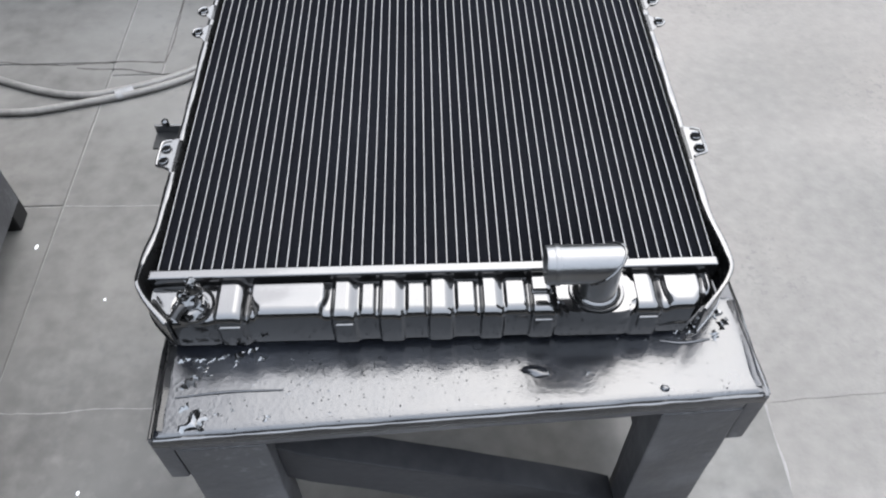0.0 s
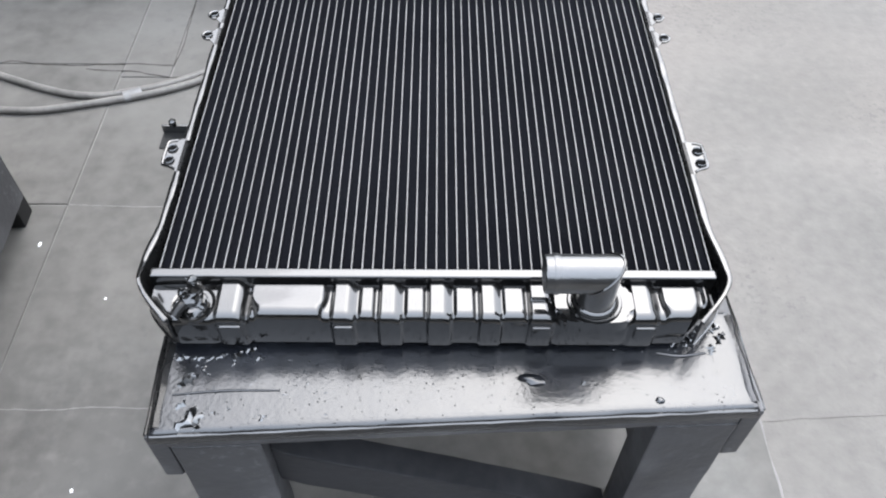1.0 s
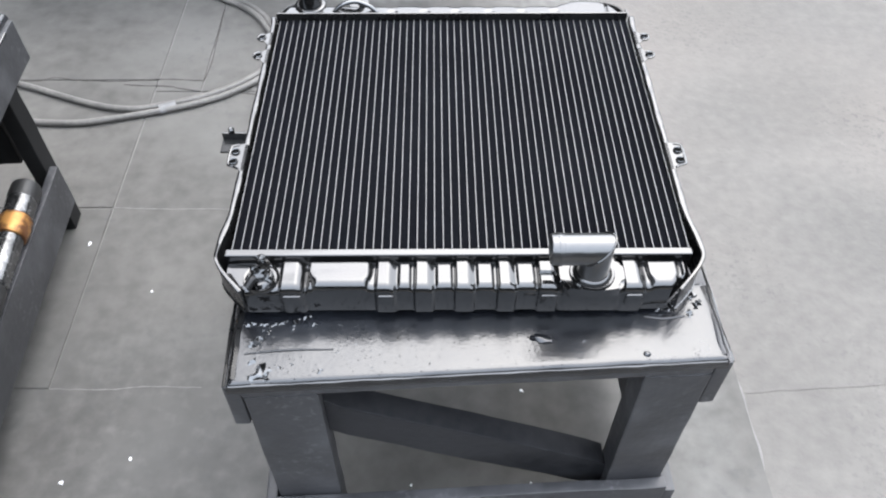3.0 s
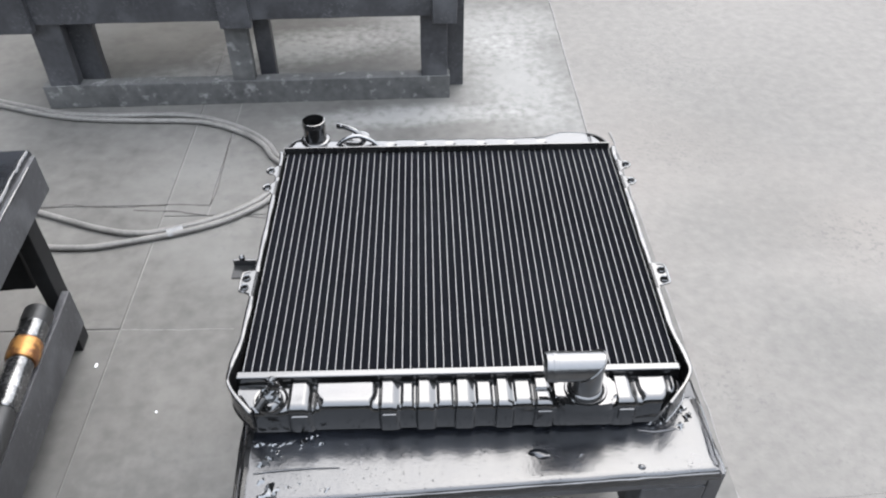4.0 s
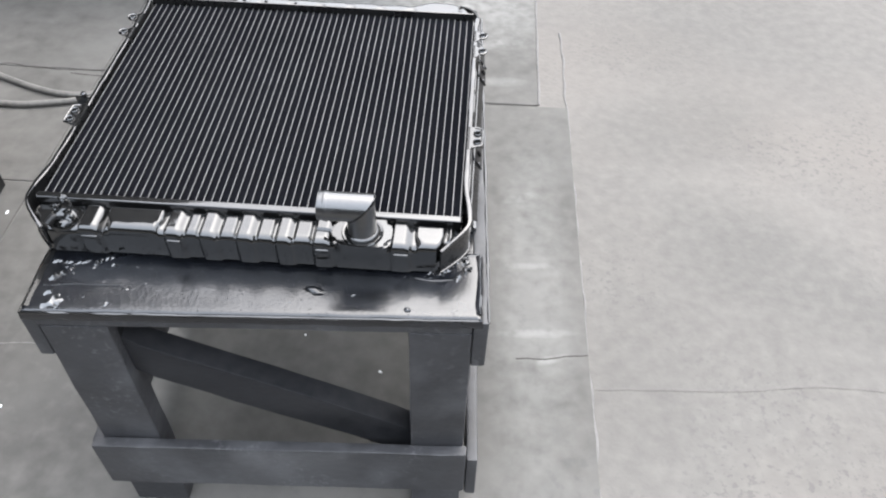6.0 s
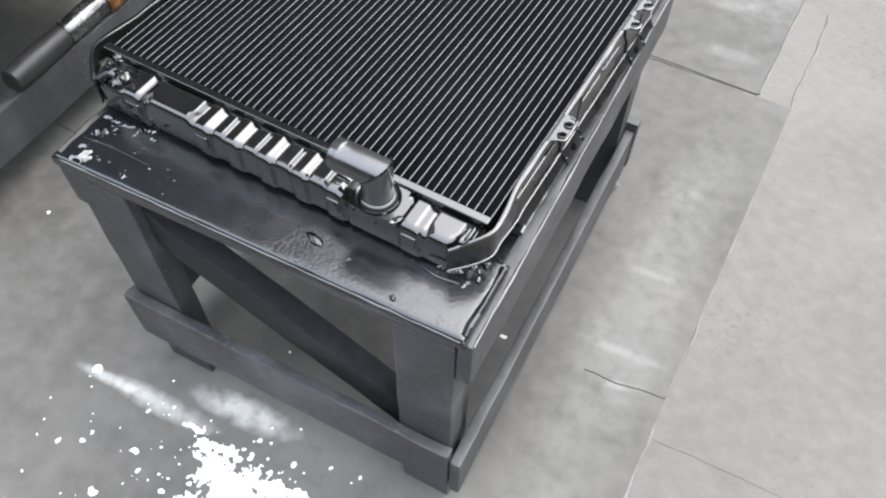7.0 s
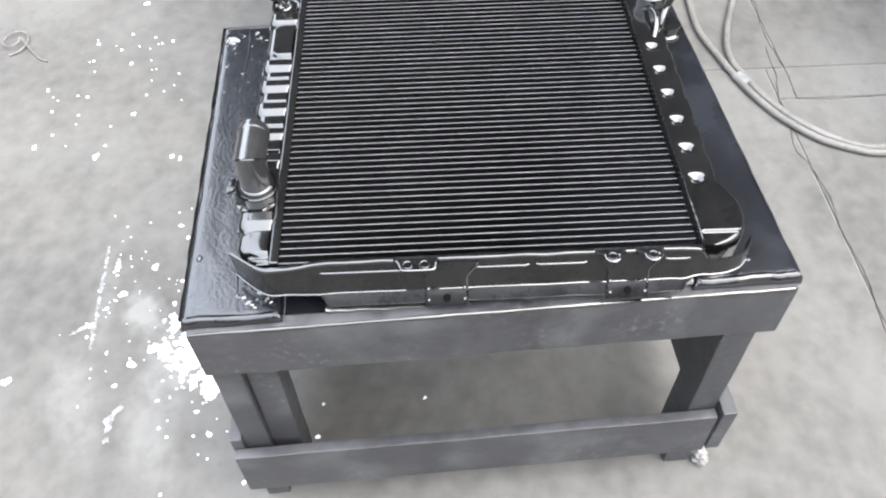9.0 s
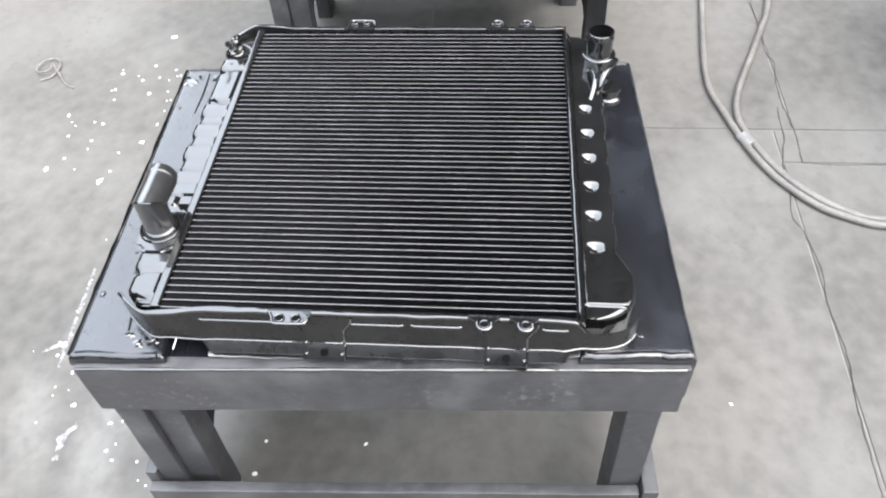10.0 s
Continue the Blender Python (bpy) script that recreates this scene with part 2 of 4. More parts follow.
def keep_flats_flat(me):
    """Corner normals weighted by area, so that broad faces stay flat up to their rounded edges."""
    count = len(me.polygons)
    area, normal = np.empty(count), np.empty(count * 3)
    me.polygons.foreach_get("area", area)
    me.polygons.foreach_get("normal", normal)
    normal = normal.reshape(-1, 3)
    corner = np.empty(len(me.loops), dtype=int)
    me.loops.foreach_get("vertex_index", corner)
    owner = np.repeat(np.arange(count), [p.loop_total for p in me.polygons])
    order = np.argsort(corner, kind="stable")
    starts = np.searchsorted(corner[order], np.arange(len(me.vertices) + 1))
    out = np.empty((len(corner), 3))
    for v in range(len(me.vertices)):
        loops = order[starts[v]:starts[v + 1]]
        if len(loops) == 0:
            continue
        n = normal[owner[loops]]
        near_by = (n @ n.T) > 0.74
        total = near_by.astype(float) @ (n * area[owner[loops], None])
        length = np.linalg.norm(total, axis=1, keepdims=True)
        out[loops] = np.where(length > 1e-12, total / np.maximum(length, 1e-12), n)
    me.normals_split_custom_set(out.tolist())


def part(name, bm, mat, parent=None, label="", smooth=False):
    ob = new(name, mesh_from(name, bm, mat, smooth))
    if parent:
        ob.parent = parent
    return tagged(ob, label)


def thing(name, label, category, m=None, group=""):
    ob = new(name)
    ob.empty_display_size = 0.05
    if m:
        ob.matrix_basis = m
    return tagged(ob, label, category, group)


def box(x0, x1, y0, y1, z0, z1, bevel=0.002, seg=2, bm=None):
    bm = bm or bmesh.new()
    made = bmesh.ops.create_cube(bm, size=1.0, matrix=Matrix.Translation(((x0 + x1) / 2, (y0 + y1) / 2, (z0 + z1) / 2)) @ Matrix.Diagonal((x1 - x0, y1 - y0, z1 - z0, 1)))
    if bevel:
        edges = list({e for v in made["verts"] for e in v.link_edges})
        bmesh.ops.bevel(bm, geom=edges, offset=bevel, segments=seg, affect="EDGES", profile=0.6)
    return bm


def board(x0, x1, y0, y1, z0, z1, along, seed, rough=0.0012, bevel=0.003, cuts=14):
    """A timber with slightly wavering, rounded edges; along: 0 x, 1 y, 2 z."""
    bm = box(x0, x1, y0, y1, z0, z1, bevel)
    lo, hi = ((x0, x1), (y0, y1), (z0, z1))[along]
    normal = [0, 0, 0]
    normal[along] = 1
    for k in range(1, cuts):
        co = [0, 0, 0]
        co[along] = lo + (hi - lo) * k / cuts
        bmesh.ops.bisect_plane(bm, geom=bm.verts[:] + bm.edges[:] + bm.faces[:], plane_co=co, plane_no=normal)
    for v in bm.verts:
        d = noise.noise_vector(v.co * 14 + Vector((seed * 3.7, seed * 1.3, 0))) * rough + noise.noise_vector(v.co * 60 + Vector((seed, 0, 0))) * rough * 0.4
        v.co += d
    return bm


def grid_mesh(rows, close_u=False, close_v=False, bm=None):
    """Faces between rows of points."""
    bm = bm or bmesh.new()
    vs = [[bm.verts.new(p) for p in row] for row in rows]
    nu, nv = len(vs), len(vs[0])
    for i in range(nu if close_u else nu - 1):
        for j in range(nv if close_v else nv - 1):
            a, b, c, d = vs[i][j], vs[(i + 1) % nu][j], vs[(i + 1) % nu][(j + 1) % nv], vs[i][(j + 1) % nv]
            bm.faces.new((a, b, c, d))
    return bm, vs


def curve_through(points, steps=12):
    """Catmull-Rom points through the given ones."""
    pts = [Vector(p) for p in points]
    pts = [pts[0] * 2 - pts[1], *pts, pts[-1] * 2 - pts[-2]]
    out = []
    for a, b, c, d in zip(pts, pts[1:], pts[2:], pts[3:]):
        for k in range(steps):
            t = k / steps
            out.append(0.5 * (2 * b + (c - a) * t + (2 * a - 5 * b + 4 * c - d) * t * t + (3 * b - a - 3 * c + d) * t ** 3))
    out.append(pts[-2])
    return out


def sweep(points, radius, sides=10, caps=True, bm=None):
    """A round rod along the points; radius a number or a function of 0..1."""
    rows = []
    up = Vector((0, 0, 1))
    last = None
    for i, p in enumerate(points):
        d = (points[min(i + 1, len(points) - 1)] - points[max(i - 1, 0)]).normalized()
        side = d.cross(up) if abs(d.dot(up)) < 0.95 else d.cross(Vector((0, 1, 0)))
        side = side.normalized()
        if last is not None:
            side = (last - d * last.dot(d)).normalized()
        last = side
        top = side.cross(d).normalized()
        r = radius(i / (len(points) - 1)) if callable(radius) else radius
        rows.append([p + (side * math.cos(a) + top * math.sin(a)) * r for a in (2 * math.pi * k / sides for k in range(sides))])
    bm, vs = grid_mesh(rows, close_v=True, bm=bm)
    if caps:
        bm.faces.new(vs[0][::-1])
        bm.faces.new(vs[-1])
    return bm


def lathe(profile, m=Matrix(), sides=32, caps=(True, True), bm=None):
    """A turned solid: profile of (radius, height) about z, placed by m."""
    rows = [[m @ Vector((r * math.cos(a), r * math.sin(a), h)) for a in (2 * math.pi * k / sides for k in range(sides))] for r, h in profile]
    bm, vs = grid_mesh(rows, close_v=True, bm=bm)
    if caps[0]:
        bm.faces.new(vs[0][::-1])
    if caps[1]:
        bm.faces.new(vs[-1])
    return bm


def step(x, a, b):
    t = min(1.0, max(0.0, (x - a) / (b - a)))
    return t * t * (3 - 2 * t)


def slab_shape(outline, z0, z1, bm=None, bevel=0.0):
    """A flat plate with the given outline, from z0 up to z1."""
    bm = bm or bmesh.new()
    low = [bm.verts.new((x, y, z0)) for x, y in outline]
    high = [bm.verts.new((x, y, z1)) for x, y in outline]
    bm.faces.new(low[::-1])
    top = bm.faces.new(high)
    n = len(outline)
    for i in range(n):
        bm.faces.new((low[i], low[(i + 1) % n], high[(i + 1) % n], high[i]))
    if bevel:
        bmesh.ops.bevel(bm, geom=list(top.edges), offset=bevel, segments=2, affect="EDGES")
    return bm


# ---- the large structure ----
ground = part("ground", grid_mesh([[(x, y, -0.004) for x in (-60, -20, -5, 0.4, 3, 20, 60)] for y in (-60, -20, -3, 3, 20, 60)])[0], CONCRETE)
tagged(ground, "rough pale grey concrete yard floor", "ground", kind="structure")
floor = part("floor", box(-5.0, 0.424, 0.957, 5.0, -0.030, -0.0025, 0, bm=box(-5.0, 0.488, -3.0, 0.957, -0.030, -0.0025, 0)), GROUT)
tagged(floor, "worn grey cement floor slabs with pale grout joints", "floor", kind="structure")

g = 0.0017
JX, JY = -0.692, 0.957
slabs = [(JX, 0.5, -1.9, JY), (JX, -0.582, JY, 2.4), (-0.582, 0.426, JY, 2.4), (JX, 0.426, 2.4, 5.0), (JX, 0.5, -3.0, -1.9)]
rows_y = (-3.0, -1.9, 0.150, 0.578, 1.002, 2.4, 5.0)
for y0, y1 in zip(rows_y, rows_y[1:]):
    slabs += [(x0, x1, y0, y1) for x0, x1 in ((-5.0, -3.4), (-3.4, -2.0), (-2.0, JX)) if not (x1 == JX and y0 == -1.9)]
for x0, x1, y0, y1 in slabs:
    if x1 == 0.5:
        shape = [(-2.0 + g, y0 + g), (0.512, y0 + g), (0.512, -0.4), (0.507, -0.05), (0.502, 0.4), (0.499, y1 - g), (x0 + g, y1 - g), (x0 + g, 0.150 - g), (-2.0 + g, 0.150 - g)] if y1 > 0 else [(x0 + g, y0 + g), (0.512, y0 + g), (0.512, y1 - g), (x0 + g, y1 - g)]
    else:
        shape = [(x0 + g, y0 + g), (x1 - g, y0 + g), (x1 - g, y1 - g), (x0 + g, y1 - g)]
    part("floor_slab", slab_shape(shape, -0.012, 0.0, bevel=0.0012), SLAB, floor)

bead = [Vector((0.5075 - 0.010 * (y + 0.1) + 0.0018 * math.sin(y * 23) + 0.0016 * math.sin(y * 61), y, -0.0035)) for y in np.linspace(-0.5, 1.3, 110)]
rim = [Vector((0.428 + 0.0008 * math.sin(y * 31), y, -0.0028)) for y in np.linspace(0.965, 3.2, 90)]
tagged(part("grout_bead", sweep(rim, lambda s: 0.0030 + 0.0008 * math.sin(s * 70), 6), EDGE), "pale cement bead along the floor edge", "floor edge", kind="structure")
tagged(part("grout_bead", sweep(bead, lambda s: 0.0028 + 0.0008 * math.sin(s * 90), 6), EDGE), "pale cement bead along the floor edge", "floor edge", kind="structure")
cracks = ([(0.369, 0.190), (0.41, 0.191), (0.46, 0.200), (0.504, 0.207)], 0.0014), \
         ([(0.511, 0.134), (0.598, 0.141), (0.694, 0.145), (0.79, 0.153), (0.942, 0.172), (1.2, 0.168), (1.6, 0.195)], 0.00035), \
         ([(-0.773, 0.985), (-0.721, 0.979), (-0.665, 0.977), (-0.606, 0.962), (-0.548, 0.953), (-0.509, 0.958), (-0.429, 0.942), (-0.380, 0.955), (-0.327, 0.963), (-0.277, 0.967), (-0.202, 0.959), (-0.084, 0.964), (0.017, 0.954), (0.157, 0.950), (0.266, 0.951), (0.427, 0.959)], 0.0019), \
         ([(-1.35, 0.990), (-1.15, 1.003), (-0.997, 0.999), (-0.944, 1.012), (-0.884, 1.001), (-0.797, 0.997), (-0.741, 1.000), (-0.671, 1.004), (-0.585, 0.998)], 0.0019), \
         ([(-0.583, 0.999), (-0.577, 1.068), (-0.580, 1.162), (-0.584, 1.30)], 0.0014)
for pts, r in cracks:
    zc = -0.0035 if pts[0][0] > 0.51 else 0.0002
    line = curve_through([(x, y, zc) for x, y in pts], 10)
    line = [p + Vector((0.0018 * noise.noise(p * 40), 0.0022 * noise.noise(p * 55 + Vector((5, 0, 0))), 0)) for p in line]
    tagged(part("floor_crack", sweep(line, lambda s, r=r: r * (0.6 + 0.4 * math.sin(s * 40) ** 2), 4), CRACK), "thin dark crack in the cement floor", "floor crack", kind="structure")

for pts in ([(JX, 0.150), (-0.59, 0.148), (-0.53, 0.153), (-0.43, 0.151)], [(JX, 0.578), (-0.59, 0.574), (-0.45, 0.573)]):
    line = [p + Vector((0, 0.0012 * noise.noise(p * 60), 0)) for p in curve_through([(x, y, -0.0008) for x, y in pts], 12)]
    tagged(part("floor_joint", sweep(line, lambda q: 0.0016 + 0.0005 * math.sin(q * 50), 6), GROUT), "pale grout line in the cement floor", "floor joint", kind="structure")

# unseen roofs added round an open gap to limit the sky, and walls that carry them
for b in ((4.60, 6.0, -6.0, 7.0), (-6.0, 4.60, -6.0, -3.1), (-5.0, 4.60, 6.0, 7.0)):
    tagged(part("ceiling", box(*b, 2.0, 2.1, 0), ROOF), "unseen grey roof sheet added to limit the sky", "roof", kind="structure")
for name, b in (("wall_west", (-6.2, -6.0, -6.0, -2.0)), ("wall_east", (6.0, 6.2, -6.0, 7.0)), ("wall_north", (-6.2, 6.2, 7.0, 7.2)), ("wall_south", (-6.2, 6.2, -6.2, -6.0))):
    tagged(part(name, box(*b, -0.03, 2.1, 0), WALL), "unseen plain grey wall added under the roofs", "wall", kind="structure")

# unseen dark block, added so the gloss paint reflects dark towards the west
tagged(part("backdrop", box(-7.0, -5.0, -2.0, 14.0, -0.03, 10.5, 0), BACKDROP), "tall unseen dark block added for the reflections", "building", kind="structure")


# ---- work tables ----
def work_table(name, label, m, lean=(0.0, 0.0), rise=1.0, closed=False, mat=WOOD):
    """A low timber table: x from -0.53 to 0, y from 0 to 0.66. lean: how the top rises along x and falls along y; closed: boarded at the back and one side."""
    table = thing(name, label, "work table", m, "work tables")
    w, d = -0.530, 0.660
    inset, far = (0.008, 0.030) if closed else (0.0, 0.0)

    def put(pname, bm, material_, plabel="", smooth=True):
        for v in bm.verts:
            v.co.z *= rise * (1 + lean[0] * (v.co.x + 0.26) - lean[1] * (v.co.y - 0.2))
        return part(pname, bm, material_, table, plabel, smooth)

    put("leg", board(-0.085, -0.011, 0.0, 0.034, 0.0, 0.443, 2, 1), mat)
    put("leg", board(w + 0.011, w + 0.092, 0.0, 0.034, 0.0, 0.443, 2, 2), mat)
    # closed table: the shade inside it is put into this leg's colour
    put("leg", board(-0.044 if closed else -0.062, -0.006 - inset, d - 0.046, d - 0.006, 0.0, 0.455, 2, 3), INNERBLACK if closed else mat)
    put("leg", board(w + 0.006, w + 0.066, d - 0.046, d - 0.006, 0.0, 0.455, 2, 4), mat)
    put("post", board(-0.066, -0.020, 0.035, 0.074, 0.06, 0.445, 2, 16), mat)
    put("apron", board(-0.010, 0.008, 0.002, d + 0.006 + far, 0.378, 0.462, 1, 5, 0.0016), mat)
    put("apron", board(w - 0.008, w + 0.010, 0.002, d + 0.006 + far, 0.382, 0.462, 1, 6, 0.0016), mat)
    put("apron", board(w + 0.010, -0.011, 0.000, 0.013, 0.444, 0.462, 0, 7, 0.001), mat)
    put("apron", board(w + 0.010, -0.006, d - 0.006 + far, d + 0.014 + far, 0.385, 0.460, 0, 8), mat)
    put("lower_rail", board(w - 0.002, -0.006 - inset, -0.0165, -0.0005, 0.086, 0.192, 0, 11), mat)
    if not closed:
        put("lower_rail", board(w, 0.014, d - 0.005, d + 0.016, 0.080, 0.186, 0, 12), mat)
    put("lower_rail", board(-0.005 - inset, 0.011 - inset, -0.0120, d - (0.030 if closed else 0.006), 0.070, 0.172, 1, 13), mat)
    put("lower_rail", board(w - 0.010, w + 0.005, 0.000, d - 0.006, 0.073, 0.176, 1, 14), mat)
    # diagonal between the front legs
    a, b = Vector((w + 0.085, 0.031, 0.366)), Vector((-0.085, 0.031, 0.172))
    length = (b - a).length
    bm = board(-length / 2 - 0.06, length / 2 + 0.03, -0.016, 0.016, -0.030, 0.031, 0, 15)
    bmesh.ops.transform(bm, matrix=Matrix.Translation((a + b) / 2) @ Matrix.Rotation(math.atan2(a.z - b.z, b.x - a.x), 4, "Y"), verts=bm.verts)
    for v in bm.verts:
        v.co.x = min(max(v.co.x, w + 0.0925), -0.0855)
        v.co.z = min(v.co.z, 0.443)
    # the brace's darker colour is the shade below the table top
    put("brace", bm, SHADEWOOD, "diagonal board with shade put into its colour")
    # two sheet-covered planks and the sunken panel between them
    for y0, y1, seed in ((-0.003, 0.104, 20), (0.548, d + 0.010 + far, 21)):
        rows = []
        x0, x1 = w - 0.002, 0.0005
        soft = (0.0, 0.0012, 0.0034, 0.0068)
        xs = [x0 + q for q in soft] + list(np.linspace(x0 + 0.012, x1 - 0.012, 56)) + [x1 - q for q in soft[::-1]]
        ys = [y0 + q for q in soft] + list(np.linspace(y0 + 0.012, y1 - 0.012, 15)) + [y1 - q for q in soft[::-1]]
        drop = (0.0090, 0.0038, 0.0010, 0.0001)
        for i, x in enumerate(xs):
            row = []
            for j, y in enumerate(ys):
                z = 0.4735 + 0.0005 * noise.noise(Vector((x * 7, y * 9, seed))) + 0.00025 * noise.noise(Vector((x * 50, y * 50, seed)))
                edge = min(i, len(xs) - 1 - i), min(j, len(ys) - 1 - j)
                z -= max(drop[e] if e < 4 else 0.0 for e in edge)
                row.append((x + 0.0012 * noise.noise(Vector((y * 30, seed, 0))) * (edge[0] < 3), y + 0.0010 * noise.noise(Vector((x * 24, seed, 5))) * (edge[1] < 3), z))
            rows.append(row)
        bm, vs = grid_mesh(rows)
        low = bmesh.ops.extrude_face_region(bm, geom=bm.faces[:])
        for v in [g for g in low["geom"] if isinstance(g, bmesh.types.BMVert)]:
            v.co.z = 0.4590
        put("plank", bm, SHEET, "black gloss sheet-covered plank")
        # curled lips of the sheet near the plank ends
        for x, sgn in ((x1 - 0.004, 1), (x0 + 0.006, -1)):
            rows = []
            for k in range(41):
                y = y0 + 0.008 + (y1 - y0 - 0.016) * k / 40
                wob = 0.0022 * noise.noise(Vector((y * 28, seed + sgn, 3))) + 0.0012 * noise.noise(Vector((y * 80, seed, 1)))
                top = 0.4752 + 0.0022 * noise.noise(Vector((y * 22, seed * sgn, 7)))
                xx = x + wob
                rows.append([(xx - sgn * 0.006, y, 0.4728), (xx - sgn * 0.003, y, top - 0.0010), (xx, y, top), (xx + sgn * 0.0028, y, top - 0.0014), (xx + sgn * 0.0044, y, 0.4700)])
            put("lip", grid_mesh(rows)[0], SHEET if sgn > 0 else PLATE, "curled black sheet edge")

    def bead(points, r, seed, paint=TANKMAT):
        pts = [Vector(p) + Vector((0.0008 * noise.noise(Vector((k * 0.35, seed, 0))), 0.0008 * noise.noise(Vector((k * 0.35, seed, 4))), 0.0010 * noise.noise(Vector((k * 0.22, seed, 9))))) for k, p in enumerate(points)]
        put("paint_bead", sweep(pts, lambda q: r * (1 + 0.35 * math.sin(q * 37 + seed) * math.sin(q * 13)), 8), paint, "run of black paint on the edge")

    bead([(0.0068, y, 0.4600) for y in np.linspace(0.004, d, 70)], 0.0022, 3)
    bead([(w - 0.006, y, 0.4615) for y in np.linspace(0.004, d, 70)], 0.0020, 4, PLATE)
    bead([(x, -0.0026, 0.4712) for x in np.linspace(w + 0.002, -0.004, 80)], 0.0019, 6)
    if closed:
        # near-black panels fill the space below the top
        put("back_panel", board(w + 0.012, -0.060, d - 0.030, d - 0.018, 0.180, 0.440, 0, 23), INNERBLACK, "dark closed back panel")
        put("side_panel", board(w + 0.012, w + 0.024, 0.050, d - 0.070, 0.180, 0.440, 1, 24), INNERBLACK, "dark closed side panel")
    put("panel", board(w + 0.008, -0.005, 0.104, 0.548, 0.446, 0.458, 0, 22, 0.0015), SHEET, "sunken black sheet panel")
    return table


TABLE = pose(0.289, -0.103, 0, 0, 0, 2.5)
table = work_table("work_table", "low dark grey painted timber table with glossy black top", TABLE, lean=(0.03, 0.01), rise=1.027)
work_table("work_table", "low dark painted timber table beside the hoses", pose(-0.703, -0.142, 0, 0, 0, 3.0) @ Matrix.Diagonal((1, 1.08, 1, 1)), rise=0.935, closed=True)

# drips and lumps of dried paint on the front plank
random.seed(4)


def on_table(u, v, h=0.0):
    z = (0.4745 + h) * 1.027 * (1 + 0.03 * (u + 0.26) - 0.01 * (v - 0.2))
    return TABLE @ Vector((u, v, z))


def paint_lump(u, v, ru, rv, h, seed):
    bm = bmesh.new()
    bmesh.ops.create_icosphere(bm, subdivisions=2, radius=1.0)
    c = on_table(u, v)
    turn = random.uniform(-0.5, 0.5)
    for q in bm.verts:
        n = 1 + 0.45 * noise.noise(q.co * 1.7 + Vector((seed * 3.1, 0, 0)))
        x, y = q.co.x * ru * n, q.co.y * rv * n
        q.co = c + Vector((x * math.cos(turn) - y * math.sin(turn), x * math.sin(turn) + y * math.cos(turn), max(-0.001, q.co.z * h * n)))
    return bm


lumps = [(-0.196, 0.036, 0.012, 0.005, 0.003), (-0.087, 0.010, 0.004, 0.003, 0.002)]
for u, v, ru, rv, h in lumps:
    tagged(part("paint_lump", paint_lump(u, v, ru, rv, h, u * 50), SHEET, smooth=True), "hardened lump of black paint on the table plank", "paint lump", "paint lumps")


def shred(bm, u, v, length, width, height, turn):
    """A torn, folded scrap of dried paint skin: a ragged strip with a raised crest."""
    n = 7
    rows = []
    for i in range(n + 1):
        q = i / n
        taper = math.sin(math.pi * (0.12 + 0.8 * q))
        mid = width * random.uniform(-0.4, 0.4)
        row = []
        for side, lift in ((-1, 0.0), (-0.45, random.uniform(0.3, 0.8)), (0.1, random.uniform(0.6, 1.2)), (0.5, random.uniform(0.2, 0.6)), (1, 0.0)):
            a, b = (q - 0.5) * length, (side * width * 0.5 * random.uniform(0.7, 1.2) + mid) * taper
            spot = on_table(u + a * math.cos(turn) - b * math.sin(turn), v + a * math.sin(turn) + b * math.cos(turn), -0.0012)
            row.append(spot + Vector((0, 0, height * lift * taper)))
        rows.append(row)
    grid_mesh(rows, bm=bm)


bm = bmesh.new()
for k in range(70):
    if k < 38:
        u, v = -0.512 + abs(random.gauss(0, 0.045)), random.uniform(0.002, 0.078)
    elif k < 50:
        u, v = -0.07 + random.gauss(0, 0.022), 0.060 + random.gauss(0, 0.008)
    else:
        u, v = random.uniform(-0.5, -0.03), random.uniform(0.004, 0.075)
    u, v = min(max(u, -0.518), -0.025), min(max(v, 0.0), 0.09)
    size = random.uniform(0.002, 0.006) * (1.4 if k < 14 else 0.8)
    shred(bm, u, v, size, size * random.uniform(0.3, 0.7), size * random.uniform(0.10, 0.24), random.gauss(0.1, 0.5))
for u, v, length, width, height, turn in ((-0.499, 0.013, 0.026, 0.015, 0.0060, 0.9), (-0.503, 0.050, 0.020, 0.010, 0.0045, 0.6), (-0.488, 0.010, 0.016, 0.010, 0.0040, 1.3), (-0.506, 0.026, 0.012, 0.006, 0.003, 0.8),
                                          (-0.512, 0.074, 0.012, 0.005, 0.0025, 0.1), (-0.497, 0.073, 0.010, 0.004, 0.002, 0.0), (-0.482, 0.072, 0.014, 0.004, 0.002, 0.1), (-0.462, 0.074, 0.012, 0.006, 0.003, 0.8), (-0.450, 0.079, 0.010, 0.006, 0.003, 0.4), (-0.441, 0.070, 0.008, 0.005, 0.002, 0.2),
                                          (-0.045, 0.068, 0.016, 0.008, 0.004, 0.5), (-0.060, 0.066, 0.012, 0.005, 0.003, 0.2), (-0.030, 0.060, 0.013, 0.009, 0.003, 1.2),
                                          (-0.018, 0.072, 0.016, 0.009, 0.004, 1.0), (-0.022, 0.086, 0.018, 0.010, 0.004, 1.4), (-0.034, 0.082, 0.014, 0.008, 0.004, 0.7), (-0.050, 0.600, 0.010, 0.006, 0.003, 0.3), (-0.072, 0.612, 0.007, 0.004, 0.002, 1.0), (-0.040, 0.580, 0.006, 0.004, 0.002, 0.2), (-0.028, 0.615, 0.008, 0.005, 0.002, 0.6)):
    shred(bm, u, v, length, width, height, turn)
